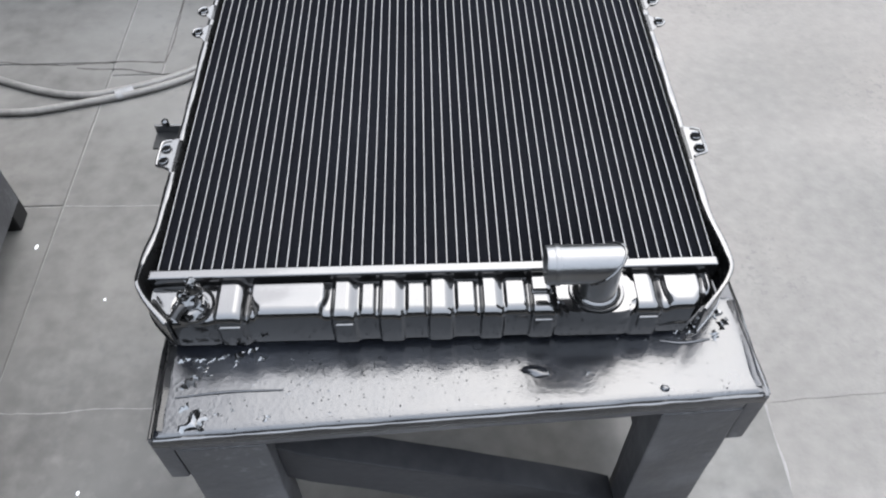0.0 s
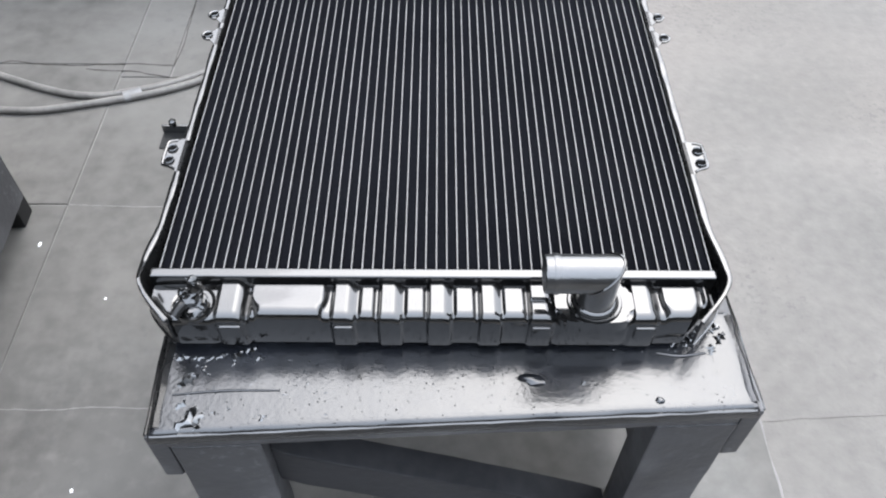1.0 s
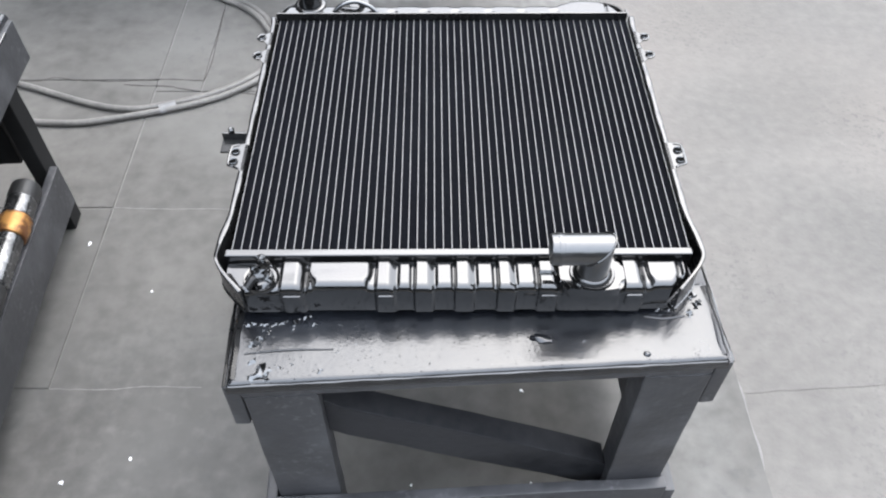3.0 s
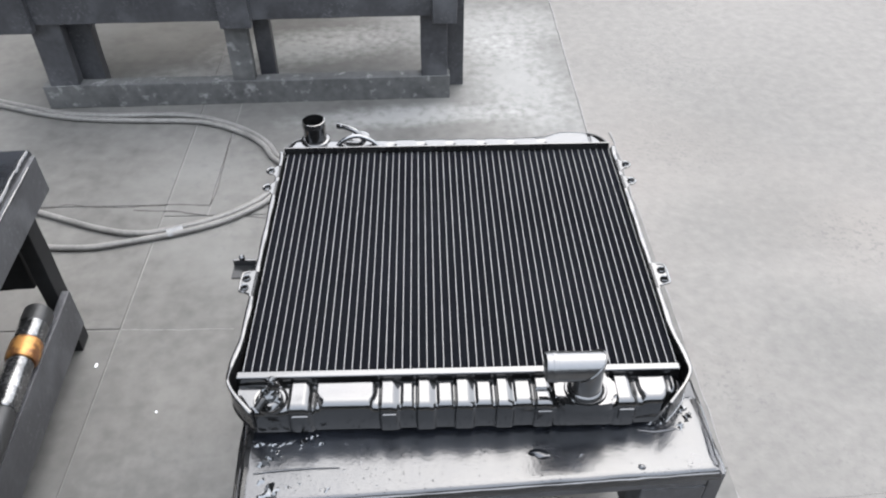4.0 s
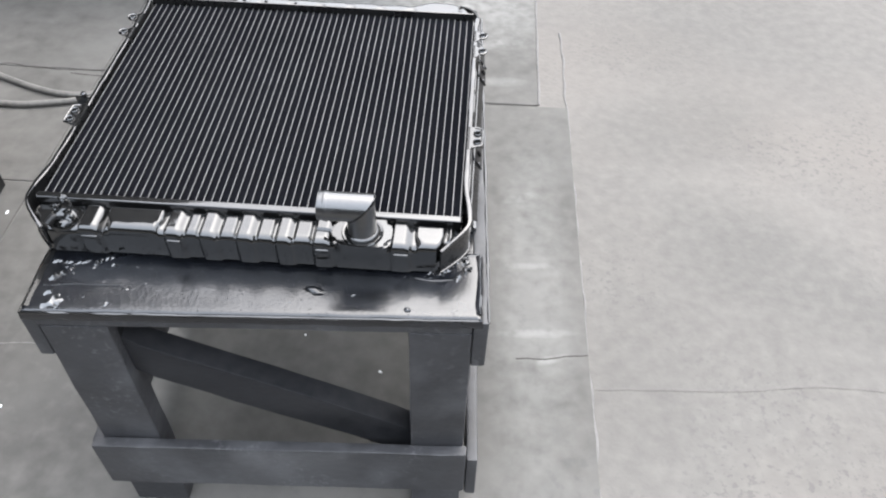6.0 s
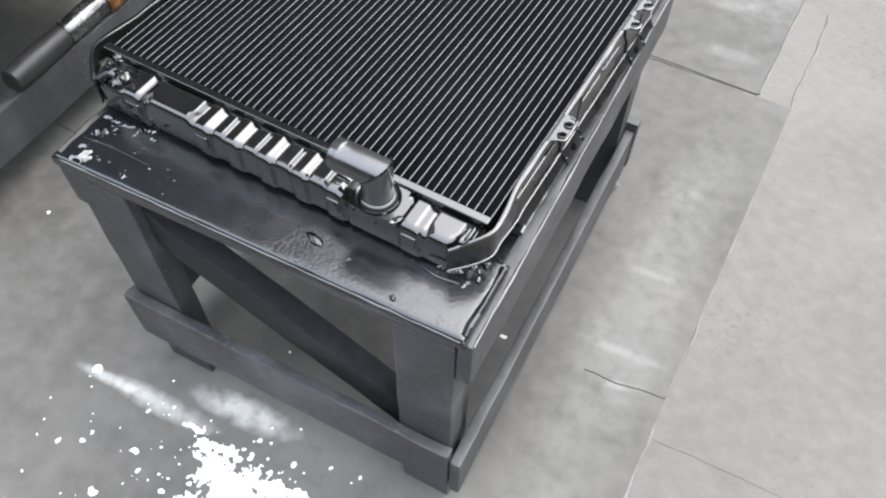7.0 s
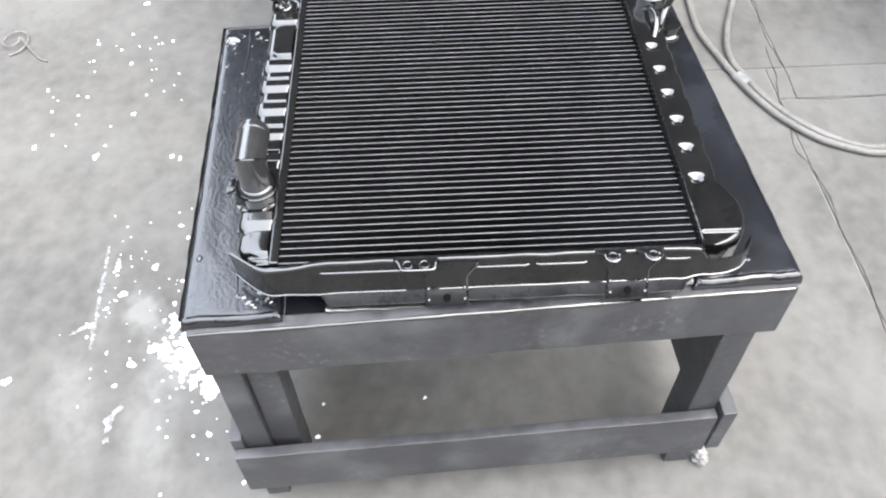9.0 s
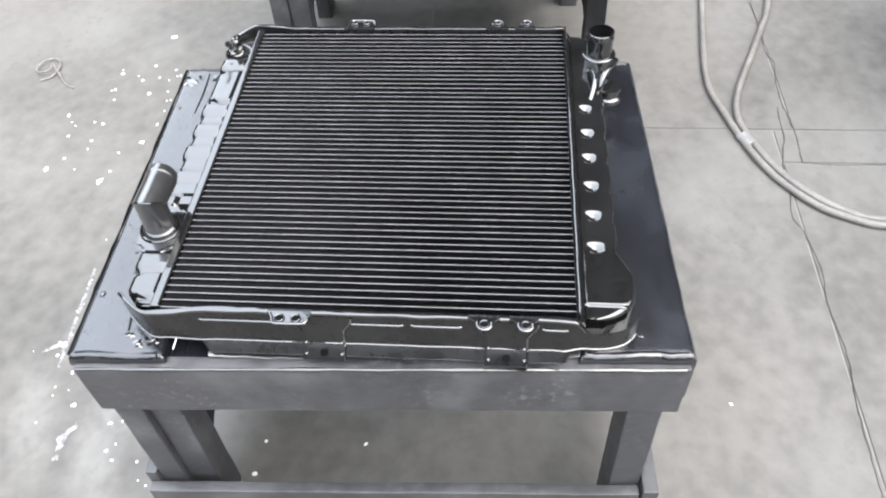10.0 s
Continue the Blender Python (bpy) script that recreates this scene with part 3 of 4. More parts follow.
tagged(part("paint_crumbs", bm, GLOSS, smooth=True), "torn black paint scraps and crumbs on the planks", "paint crumbs", kind="stuff")
bm = bmesh.new()
for k in range(900):
    u, v = (random.gauss(-0.22, 0.10), 0.058 + random.gauss(0, 0.013)) if k < 460 else (random.uniform(-0.5, -0.03), random.uniform(0.0, 0.095))
    if k > 880:
        u, v = -0.045 + random.gauss(0, 0.030), 0.600 + random.gauss(0, 0.020)
    elif k > 850:
        u, v = random.uniform(-0.5, -0.03), random.uniform(0.56, 0.645)
    c, r = on_table(min(max(u, -0.51), -0.03), min(max(v, 0.002), 0.65), -0.0004), random.choice((0.0003, 0.0003, 0.0004, 0.0005, 0.0006, 0.0008))
    tip = bm.verts.new(c + Vector((0, 0, r * 0.9)))
    ring_v = [bm.verts.new(c + Vector((r * random.uniform(0.8, 1.4) * math.cos(a), r * math.sin(a), -0.0003))) for a in (0, 1.26, 2.51, 3.77, 5.03)]
    for i in range(5):
        bm.faces.new((tip, ring_v[i], ring_v[(i + 1) % 5]))
tagged(part("paint_droplets", bm, SHEET, smooth=True), "fine black paint droplets beaded on the planks", "paint droplets", kind="stuff")
# paint-soaked packing between the side plate and the table edge
for v0, v1, h0, h1, u0 in ((0.150, 0.300, 0.007, 0.001, -0.0135), (0.505, 0.556, 0.004, 0.009, -0.0120)):
    rows = []
    for k in range(31):
        q = k / 30
        v = v0 + (v1 - v0) * q
        h = h0 + (h1 - h0) * q ** 0.7 + 0.0012 * noise.noise(Vector((v * 60, 3, 0)))
        w = 0.007 + 0.002 * noise.noise(Vector((v * 40, 8, 0)))
        rows.append([on_table(u0 - w, v, -0.0135), on_table(u0 - w, v, h - 0.0145), on_table(u0 - w * 0.5, v, h - 0.0128), on_table(u0 + w * 0.5, v, h - 0.0132), on_table(u0 + w, v, h - 0.0150), on_table(u0 + w, v, -0.0150)])
    bm, vs = grid_mesh(rows, close_v=True)
    bm.faces.new(vs[0])
    bm.faces.new(vs[-1][::-1])
    tagged(part("packing_strip", bm, SATIN, smooth=True), "paint-soaked packing strip wedged beside the radiator", "packing strip", group="packing strips")
for pts, r in (([(-0.515, 0.036), (-0.47, 0.038), (-0.42, 0.036)], 0.0012), ([(-0.08, 0.058), (-0.06, 0.054), (-0.035, 0.056)], 0.0018)):
    tagged(part("paint_ridge", sweep(curve_through([on_table(u, v, -0.0005) for u, v in pts], 8), lambda s, r=r: r * (0.5 + 0.5 * math.sin(math.pi * min(max(s, 0.04), 0.96))), 8), SHEET, smooth=True),
           "raised ridge of black paint on the plank", "paint ridge", "paint ridges")

# ---- the radiator ----
radiator = thing("radiator", "glossy black car radiator with bare metal tubes on a table", "radiator", pose(0.0014, 0, 0.0142))
TOP, X0, X1, Y0, Y1 = 0.528, -0.2455, 0.2535, 0.004, 0.438
N = 53
PITCH = (X1 - X0) / (N - 1)
core = part("core", box(X0 - 0.004, X1 + 0.0015, Y0, Y1, 0.486, 0.4885, 0), FIN, radiator, "dark finned cooling core")
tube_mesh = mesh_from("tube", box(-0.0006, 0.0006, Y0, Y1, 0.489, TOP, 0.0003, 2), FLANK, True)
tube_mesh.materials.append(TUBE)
# pale colour on the noses only, the sides keep the shaded one
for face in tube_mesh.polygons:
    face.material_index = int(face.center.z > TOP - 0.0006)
rows = []
folds = 176
gap = PITCH - 0.0016
for k in range(2 * folds + 1):
    y = Y0 + (Y1 - Y0) * k / (2 * folds)
    x = gap if k % 2 else 0.0
    rows.append([(x, y, 0.489), (x, y, TOP - 0.0014)])
fin_mesh = mesh_from("fin_strip", grid_mesh(rows)[0], FIN)
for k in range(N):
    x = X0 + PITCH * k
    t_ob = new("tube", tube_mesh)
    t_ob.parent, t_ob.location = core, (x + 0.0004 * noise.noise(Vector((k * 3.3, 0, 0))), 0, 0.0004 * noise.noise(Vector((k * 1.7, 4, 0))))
    if k < N - 1:
        f_ob = new("fin_strip", fin_mesh)
        f_ob.parent, f_ob.location = core, (x + 0.0008, 0, 0)

# header plates at both ends of the tubes
part("header_plate", box(-0.252, 0.2555, -0.005, Y0 + 0.001, 0.488, 0.5315, 0.002, 3), TANKMAT, radiator, "smooth header plate with a bright top edge", True)
part("header_plate", box(-0.252, 0.2545, Y1 - 0.001, 0.4465, 0.488, 0.5225, 0.0010, 2), TANKMAT, radiator, "smooth header plate with a bright top edge", True)
part("header_flange", box(-0.251, 0.2540, 0.4392, 0.4418, 0.5200, 0.5375, 0.0010, 2), PLATE, radiator, "upright dark header flange", True)
part("header_lip", sweep([Vector((x, 0.4405 + 0.0002 * math.sin(x * 90), 0.5376)) for x in np.linspace(-0.25, 0.253, 60)], 0.0013, 8), GLOSS, radiator, smooth=True)


def tank(sign, y_in, depth_at, height_at, bottom, x_from, x_to, steps):
    """A pressed tank beyond a header; sign -1 to the front, +1 to the back. height_at(x, s): top height at s from the header (0) to the outer edge (1)."""
    rows = []
    for i in range(steps + 1):
        x = x_from + (x_to - x_from) * i / steps
        dep = depth_at(x)
        rim = height_at(x, 0.75)
        r = min(0.0085, dep * 0.35)
        row = [(x, y_in, height_at(x, 0.0))]
        for s in (0.04, 0.08, 0.12, 0.16, 0.21, 0.27, 0.33, 0.39, 0.45, 0.51, 0.57, 0.63, 0.69, 0.75):
            row.append((x, y_in + sign * (dep - r) * s / 0.75, height_at(x, s)))
        for a in (22, 45, 68, 90):
            row.append((x, y_in + sign * (dep - r + r * math.sin(radians(a))), rim - r + r * math.cos(radians(a))))
        row += [(x, y_in + sign * dep, rim - r - 0.012), (x, y_in + sign * (dep - 0.001), bottom + 0.004), (x, y_in + sign * (dep - 0.004), bottom), (x, y_in, bottom)]
        rows.append(row)
    bm, vs = grid_mesh(rows, close_v=True)
    bm.faces.new(vs[0])
    bm.faces.new(vs[-1][::-1])
    return bm


RIBS = ((-0.1885, -0.1661), (-0.0869, -0.0682), (-0.0455, -0.0273), (-0.0024, 0.0164), (0.0434, 0.0608), (0.0869, 0.1064), (0.1772, 0.1979))


PADS = ((-0.0630, -0.0500), (-0.0225, -0.0055), (0.0210, 0.0385), (0.0640, 0.0830), (0.2425, 0.2475))


def rib(x, ribs, soft):
    return max([step(x, a - soft, a + soft * 0.3) * (1 - step(x, b - soft * 0.3, b + soft)) for a, b in ribs] + [0.0])


def land(x, spans, fall=0.0032, past=0.0012):
    """A pressed land: a short rise on one side, a long rounded fall on the other."""
    return max([step(x, a - 0.0024, a + 0.0016) * (1 - step(x, b - fall, b + past)) for a, b in spans] + [0.0])


def front_height(x, s):
    up, pad = land(x, RIBS, 0.0075, 0.0050), land(x, PADS)
    # the wide panel bows outward at the front between rounded corners
    reach = 0.90 - 0.50 * min(1.0, abs((x + 0.1255) / 0.0350)) ** 6
    wide = land(x, ((-0.1590, -0.0925),), 0.0050, 0.0030)
    big = wide * step(s, 0.06, 0.13) * (1 - step(s, reach - 0.10, reach + 0.05))
    tail = 0.88 - 0.50 * min(1.0, abs((x - 0.2215) / 0.0190)) ** 5
    end = land(x, ((0.2045, 0.2385),), 0.0050, 0.0030) * step(s, 0.06, 0.13) * (1 - step(s, tail - 0.16, tail + 0.10))
    z = 0.5202 + 0.0052 * up * step(s, -0.1, 0.06) + 0.0030 * pad * step(s, 0.05, 0.13) + 0.0062 * big + 0.0048 * end
    z += 0.0012 * wide * step(s, 0.30, 0.62) * (1 - big)
    z -= 0.0034 * (1 - up) * (1 - step(s, 0.03, 0.11))
    z -= 0.0040 * math.exp(-((x + 0.1632) / 0.0024) ** 2) * step(s, 0.05, 0.12)
    # one land is crossed by a groove
    z -= 0.0034 * math.exp(-((s - 0.46) / 0.035) ** 2) * land(x, ((0.0869, 0.1064),))
    return z + 0.0004 * noise.noise(Vector((x * 30, s * 2, 0)))


def front_depth(x):
    d = 0.0375 + 0.0030 * rib(x, RIBS, 0.0035)
    d += 0.002 * rib(x, ((-0.228, -0.195), (0.113, 0.173)), 0.006)
    d *= 1 - 0.42 * step(x, 0.226, 0.250) - 0.45 * (1 - step(x, -0.249, -0.232))
    return d


front_tank = part("tank", tank(-1, -0.005, front_depth, front_height, 0.4775, -0.2485, 0.2485, 700), TANKMAT, radiator, "ribbed black pressed end tank", True)
# stepped shelves on the outer face of some ribs
for a, b in ((-0.187, -0.167), (-0.086, -0.069), (0.088, 0.105), (0.179, 0.197)):
    part("pad", box(a, b, -0.0480, -0.036, 0.4965, 0.5140, 0.0022, 3), TANKMAT, front_tank, smooth=True)


POCKETS = (-0.090, -0.042, 0.004, 0.053, 0.101, 0.149)


def back_depth(x):
    lobe = step(x, 0.150, 0.192)
    d = 0.043 + 0.014 * lobe - 0.0016 * rib(x, [(c - 0.004, c + 0.010) for c in POCKETS], 0.004)
    if x > 0.19:
        d = min(d, 0.006 + 0.051 * (1 - min(1.0, (x - 0.19) / 0.0600) ** 3.2) ** 0.5)
    return d * (1 - 0.5 * (1 - step(x, -0.249, -0.236)))


def back_height(x, s):
    z = 0.5225 - 0.0008 * s + 0.0004 * noise.noise(Vector((x * 30, s * 2, 5))) - 0.0020 * (1 - step(s, 0.0, 0.10))
    across = math.exp(-((s - 0.40) / 0.15) ** 2)
    for c in POCKETS:
        z -= 0.0048 * across * step(x, c - 0.0060, c + 0.0025) * (1 - step(x, c + 0.0060, c + 0.0130))
    z -= 0.0026 * step(x, 0.2285, 0.2305) * (1 - step(x, 0.2320, 0.2338)) * step(s, 0.05, 0.12)
    return z


part("tank", tank(1, 0.445, back_depth, back_height, 0.462, -0.2485, 0.2485, 560), TANKMAT, radiator, "ribbed black end tank with a rounded bulge", True)

# bent outlet pipe on a square boss
boss = part("boss", slab_shape([(0.1425 + 0.0345 * math.copysign(abs(math.cos(a)) ** 0.55, math.cos(a)), -0.0278 + 0.0232 * math.copysign(abs(math.sin(a)) ** 0.55, math.sin(a))) for a in np.linspace(0, 2 * math.pi, 40, endpoint=False)],
                               0.515, 0.5285, bevel=0.004), TANKMAT, front_tank, smooth=True)
PX, PY, PZ, PR = 0.1425, -0.0285, 0.568, 0.0168
part("weld_ring", lathe([(PR, 0), (PR + 0.0065, 0), (PR + 0.0075, 0.0018), (PR + 0.0065, 0.0032), (PR + 0.0042, 0.0028), (PR + 0.0036, 0.0012), (PR + 0.0030, 0.0040), (PR + 0.0020, 0.0060), (PR, 0.0068)], Matrix.Translation((PX, PY, 0.5275)), 40, (False, False)), TANKMAT, front_tank, smooth=True)
rows = []
sides = 40
ring = [2 * math.pi * k / sides for k in range(sides)]
rows.append([(PX + PR * math.cos(a), PY + PR * math.sin(a), 0.522) for a in ring])
rows.append([(PX + PR * math.cos(a), PY + PR * math.sin(a), 0.540) for a in ring])
rows.append([(PX + PR * math.cos(a), PY + PR * math.sin(a), PZ + PR * math.cos(a) - 0.0012) for a in ring])
rows.append([(PX + PR * math.cos(a) - 0.0012, PY + PR * math.sin(a), PZ + PR * math.cos(a)) for a in ring])
for x, r in ((0.116, PR), (0.1065, PR), (0.1055, PR + 0.0009), (0.1020, PR + 0.0009), (0.1010, PR), (0.0955, PR), (0.0945, PR - 0.0006), (0.0945, PR - 0.0016), (0.101, PR - 0.0018), (0.121, PR - 0.0018)):
    rows.append([(x, PY + r * math.sin(a), PZ + r * math.cos(a)) for a in ring])
bm, vs = grid_mesh(rows, close_v=True)
bm.faces.new(vs[-1])
pipe = part("outlet_pipe", bm, SATIN, radiator, "mitred black outlet pipe", True)
seam = [Vector((PX + (PR + 0.0002) * math.cos(a) - 0.0004, PY + (PR + 0.0002) * math.sin(a), PZ + (PR + 0.0002) * math.cos(a))) for a in np.linspace(-2.2, 2.2, 40)]
part("weld_seam", sweep(seam, 0.0013, 6), TANKMAT, pipe, smooth=True)

# straight inlet pipe on the back tank
part("inlet_pipe", lathe([(0.0178, 0.0), (0.0178, 0.037), (0.0186, 0.038), (0.0186, 0.0415), (0.0178, 0.0425), (0.0178, 0.047), (0.0164, 0.0475), (0.0158, 0.046), (0.0158, 0.006)], Matrix.Translation((-0.208, 0.4865, 0.5115)), 40, (True, False)), TANKMAT, radiator, "short upright black inlet pipe", True)
part("pipe_bore", lathe([(0.0155, 0.0), (0.0155, 0.002)], Matrix.Translation((-0.208, 0.4865, 0.521)), 32), BORE, radiator)
part("pipe_flange", lathe([(0.0235, 0.510), (0.0235, 0.5225), (0.0220, 0.5245), (0.0175, 0.5255)], Matrix.Translation((-0.208, 0.4865, 0.0)), 36), TANKMAT, radiator, smooth=True)
# filler elbow, clip and small stub beside it
part("bleed_elbow", sweep(curve_through([(-0.128, 0.482, 0.512), (-0.133, 0.484, 0.526), (-0.143, 0.489, 0.5345), (-0.157, 0.497, 0.537), (-0.173, 0.505, 0.536)], 8), lambda s: 0.0043 if s < 0.9 else 0.0049, 14), TANKMAT, radiator, "thin bent bleed pipe", True)
part("clip", sweep(curve_through([(-0.172, 0.470, 0.520), (-0.160, 0.473, 0.5305), (-0.140, 0.477, 0.5335), (-0.120, 0.474, 0.528), (-0.108, 0.470, 0.520)], 8), 0.0035, 10), GLOSS, radiator, "bent black wire clip", True)
part("filler_neck", lathe([(0.017, 0), (0.017, 0.006), (0.0135, 0.008), (0.0135, 0.016), (0.0155, 0.017), (0.0155, 0.020), (0.010, 0.021)], Matrix.Translation((-0.138, 0.497, 0.500)), 28), TANKMAT, radiator, "low filler neck", True)

# drain cock near the front corner
bm = bmesh.new()
for cx, cy, cz, rx, ry, rz in ((-0.210, -0.0275, 0.5215, 0.0135, 0.0130, 0.0070), (-0.209, -0.0270, 0.5310, 0.0098, 0.0090, 0.0085), (-0.2045, -0.0245, 0.5405, 0.0070, 0.0052, 0.0085), (-0.2135, -0.0300, 0.5385, 0.0052, 0.0046, 0.0065),
                               (-0.2190, -0.0350, 0.5290, 0.0058, 0.0062, 0.0048), (-0.2010, -0.0315, 0.5265, 0.0060, 0.0050, 0.0050), (-0.2065, -0.0215, 0.5485, 0.0052, 0.0040, 0.0042)):
    made = bmesh.ops.create_icosphere(bm, subdivisions=3, radius=1.0)["verts"]
    for v in made:
        n = 1 + 0.30 * noise.noise(v.co * 1.9 + Vector((cx * 900, 0, 0))) + 0.16 * noise.noise(v.co * 4.6 + Vector((0, cz * 700, 0)))
        v.co = Vector((cx + v.co.x * rx * n, cy + v.co.y * ry * n, cz + v.co.z * rz * n))
base = part("drain_cock", bm, TANKMAT, radiator, "lumpy paint-covered black drain cock", True)
part("spout", sweep(curve_through([(-0.209, -0.027, 0.528), (-0.216, -0.036, 0.531), (-0.222, -0.045, 0.527)], 6), 0.0046, 12), PLATE, base, smooth=True)
part("boss", lathe([(0.0195, 0), (0.0200, 0.0030), (0.0188, 0.0052), (0.0165, 0.0046), (0.0150, 0.0012)], Matrix.Translation((-0.210, -0.0265, 0.5165)), 32), TANKMAT, front_tank, smooth=True)


# side plates with ears, straps and embossed bars
EARS = ((0.120, 0.171, (0.1375, 0.1545)), (0.327, 0.363, (0.3455,)), (0.369, 0.402, (0.3865,)))


def side_plate(sgn):
    """The pressed channel along one side, bent round both tanks' corners; sgn +1 at the right, -1 at the left."""
    way = curve_through([(0.2300, -0.0470, 0), (0.2375, -0.0395, 0), (0.2470, -0.0295, 0), (0.2555, -0.0185, 0), (0.2605, -0.0070, 0), (0.2598, 0.0080, 0), (0.2580, 0.0240, 0), (0.2552, 0.0420, 0), (0.2537, 0.0620, 0), (0.2535, 0.0900, 0)], 8)
    way += [Vector((0.2535, y, 0)) for y in np.linspace(0.094, 0.412, 100)]
    way += curve_through([(0.2535, 0.4160, 0), (0.2550, 0.4340, 0), (0.2568, 0.4470, 0), (0.2572, 0.4620, 0), (0.2550, 0.4770, 0), (0.2490, 0.4900, 0), (0.2390, 0.4990, 0), (0.2260, 0.5040, 0)], 8)
    section = ((-0.0022, 0.490), (-0.0022, 0.5325), (-0.0014, 0.5340), (0.0014, 0.5340), (0.0022, 0.5325), (0.0044, 0.5120), (0.0066, 0.4920), (0.0076, 0.4898), (0.0094, 0.4882), (0.0168, 0.4778), (0.0152, 0.4764), (0.0066, 0.4868), (0.0046, 0.4900))
    rows, crest, crease, hem = [], [], [], []
    for k, q in enumerate(way):
        d = (way[min(k + 1, len(way) - 1)] - way[max(k - 1, 0)]).normalized()
        out = Vector((d.y, -d.x, 0))
        y = q.y
        side = step(y, 0.006, 0.050) * (1 - step(y, 0.425, 0.450))
        flange = step(y, 0.040, 0.052) * (1 - step(y, 0.428, 0.438))
        wrap = max(0.0, (0.010 - y) / 0.053) if y < 0.1 else max(0.0, (y - 0.446) / 0.05)
        drop = 0.008 * wrap ** 2 if y < 0.1 else 0.020 * step(y, 0.436, 0.455)
        wave = 0.0006 * noise.noise(Vector((y * 25, sgn * 3, 0)))
        row = []
        for o, z in section:
            if z < 0.4890:
                o = 0.0085 + (o - 0.0085) * flange if o > 0.008 else o
                z = 0.4880 + (z - 0.4880) * flange
            o = 0.0012 * (1 if o > 0.001 else -1) * (1 - side) + o * side
            p = q + out * (o + wave)
            row.append((sgn * p.x, p.y, z - drop * (z > 0.51) + 0.0006 * noise.noise(Vector((y * 30, o * 100, sgn)))))
        rows.append(row)
        crest.append(Vector((sgn * q.x + sgn * wave, y, 0.5337 - drop + 0.0007 * noise.noise(Vector((y * 45, 2, sgn))))))
        fold_at = q + out * (0.0086 * side + 0.0014 * (1 - side) + wave)
        crease.append(Vector((sgn * fold_at.x, fold_at.y, 0.4893 + 0.0009 * noise.noise(Vector((y * 30, 6, sgn))))))
        if flange > 0.98:
            edge_at = q + out * (0.0163 + wave)
            hem.append(Vector((sgn * edge_at.x, edge_at.y, 0.4773 + 0.0008 * noise.noise(Vector((y * 34, 9, sgn))))))
    bm, vs = grid_mesh(rows, close_v=True)
    bm.faces.new(vs[0])
    bm.faces.new(vs[-1])
    plate = part("side_plate", bm, PLATE, radiator, "long pressed black side plate with bent ends", True)
    plate.location.x = 0.0042 if sgn > 0 else 0.0012
    # the flat rolled lip runs between the ears
    run = []
    for q in crest + [None]:
        if q is not None and q.y < 0.447 and not any(a + 0.004 < q.y < b - 0.004 for a, b, _ in EARS):
            run.append(q)
        elif len(run) > 3:
            strip = []
            for k, q in enumerate(run):
                d = (run[min(k + 1, len(run) - 1)] - run[max(k - 1, 0)]).normalized()
                out = Vector((d.y, -d.x, 0)).normalized() * sgn
                wide = 1 + 0.10 * math.sin(q.y * 90 + sgn) - 0.35 * (1 - step(q.y, -0.02, 0.03))
                strip.append([q + out * (o * wide) + Vector((0, 0, h)) for o, h in ((-0.0024, -0.0014), (-0.0021, 0.0002), (-0.0012, 0.0009), (0.0026, 0.0009), (0.0037, 0.0003), (0.0043, -0.0008), (0.0042, -0.0024))])
            bm, vs = grid_mesh(strip, close_v=True)
            bm.faces.new(vs[0])
            bm.faces.new(vs[-1])
            part("lip", bm, TANKMAT, plate, "flat rolled glossy lip", True)
            run = []
    part("fold", sweep(crease, 0.0012, 8), GLOSS, plate, "bright crease of the pressing", True)
    part("hem", sweep(hem, 0.0010, 8), PLATE, plate, smooth=True)

    tip = 0.02
    for a, b, holes in EARS:
        inner, outer = 0.2545, 0.2712
        if len(holes) == 2:
            shape = [(inner, a), (0.258, a + 0.006), (0.263, a + 0.009), (0.2690, a + 0.011), (outer, a + 0.015), (outer, b - 0.011), (0.2690, b - 0.006), (0.262, b - 0.004), (inner, b)]
        else:
            c, r = holes[0], 0.0072
            shape = [(inner, a)] + [(0.2640 + r * math.cos(q), c + r * math.sin(q)) for q in np.linspace(-1.9, 1.9, 11)] + [(inner, b)]
        bm = slab_shape([(sgn * x, y) for x, y in (shape if sgn > 0 else shape[::-1])], 0.5322, 0.5344, bevel=0.0006)
        for v in bm.verts:
            v.co.z += tip * (abs(v.co.x) - inner)
        ear = part("ear", bm, TANKMAT, plate)
        edge = [Vector((sgn * x, y, 0.5345 + tip * (x - inner))) for x, y in shape]
        part("rim", sweep(curve_through(edge[1:-1], 3), 0.0015, 8), GLOSS, ear, smooth=True)
        tilt = Matrix.Rotation(-sgn * math.atan(tip), 4, "Y")
        for h in holes:
            spot = Matrix.Translation((sgn * 0.2650, h, 0.5349 + tip * (0.2650 - inner))) @ tilt
            part("hole", lathe([(0.0036, 0), (0.0036, 0.0006)], spot, 18), BORE, ear)
            part("hole_rim", lathe([(0.0036, 0.0), (0.0056, 0.0), (0.0053, 0.0014), (0.0046, 0.0020), (0.0039, 0.0012)], spot, 18, (False, False)), GLOSS, ear, smooth=True)

    prof = ((0.2572, 0.5290), (0.2580, 0.5220), (0.2594, 0.5080), (0.2608, 0.4950), (0.2622, 0.4905), (0.2640, 0.4888), (0.2676, 0.4838), (0.2712, 0.4788), (0.2732, 0.4752))
    for a, b in ((0.1545, 0.1985), (0.3465, 0.3895)):
        rows = []
        for x, z in prof:
            wide = 0.010 * step(z, 0.506, 0.526)
            rows.append([(sgn * x, a - wide + (b - a + 2 * wide) * j / 6, z - 0.0012 * (j in (0, 6))) for j in range(7)])
        bm, _ = grid_mesh(rows)
        low = bmesh.ops.extrude_face_region(bm, geom=bm.faces[:])
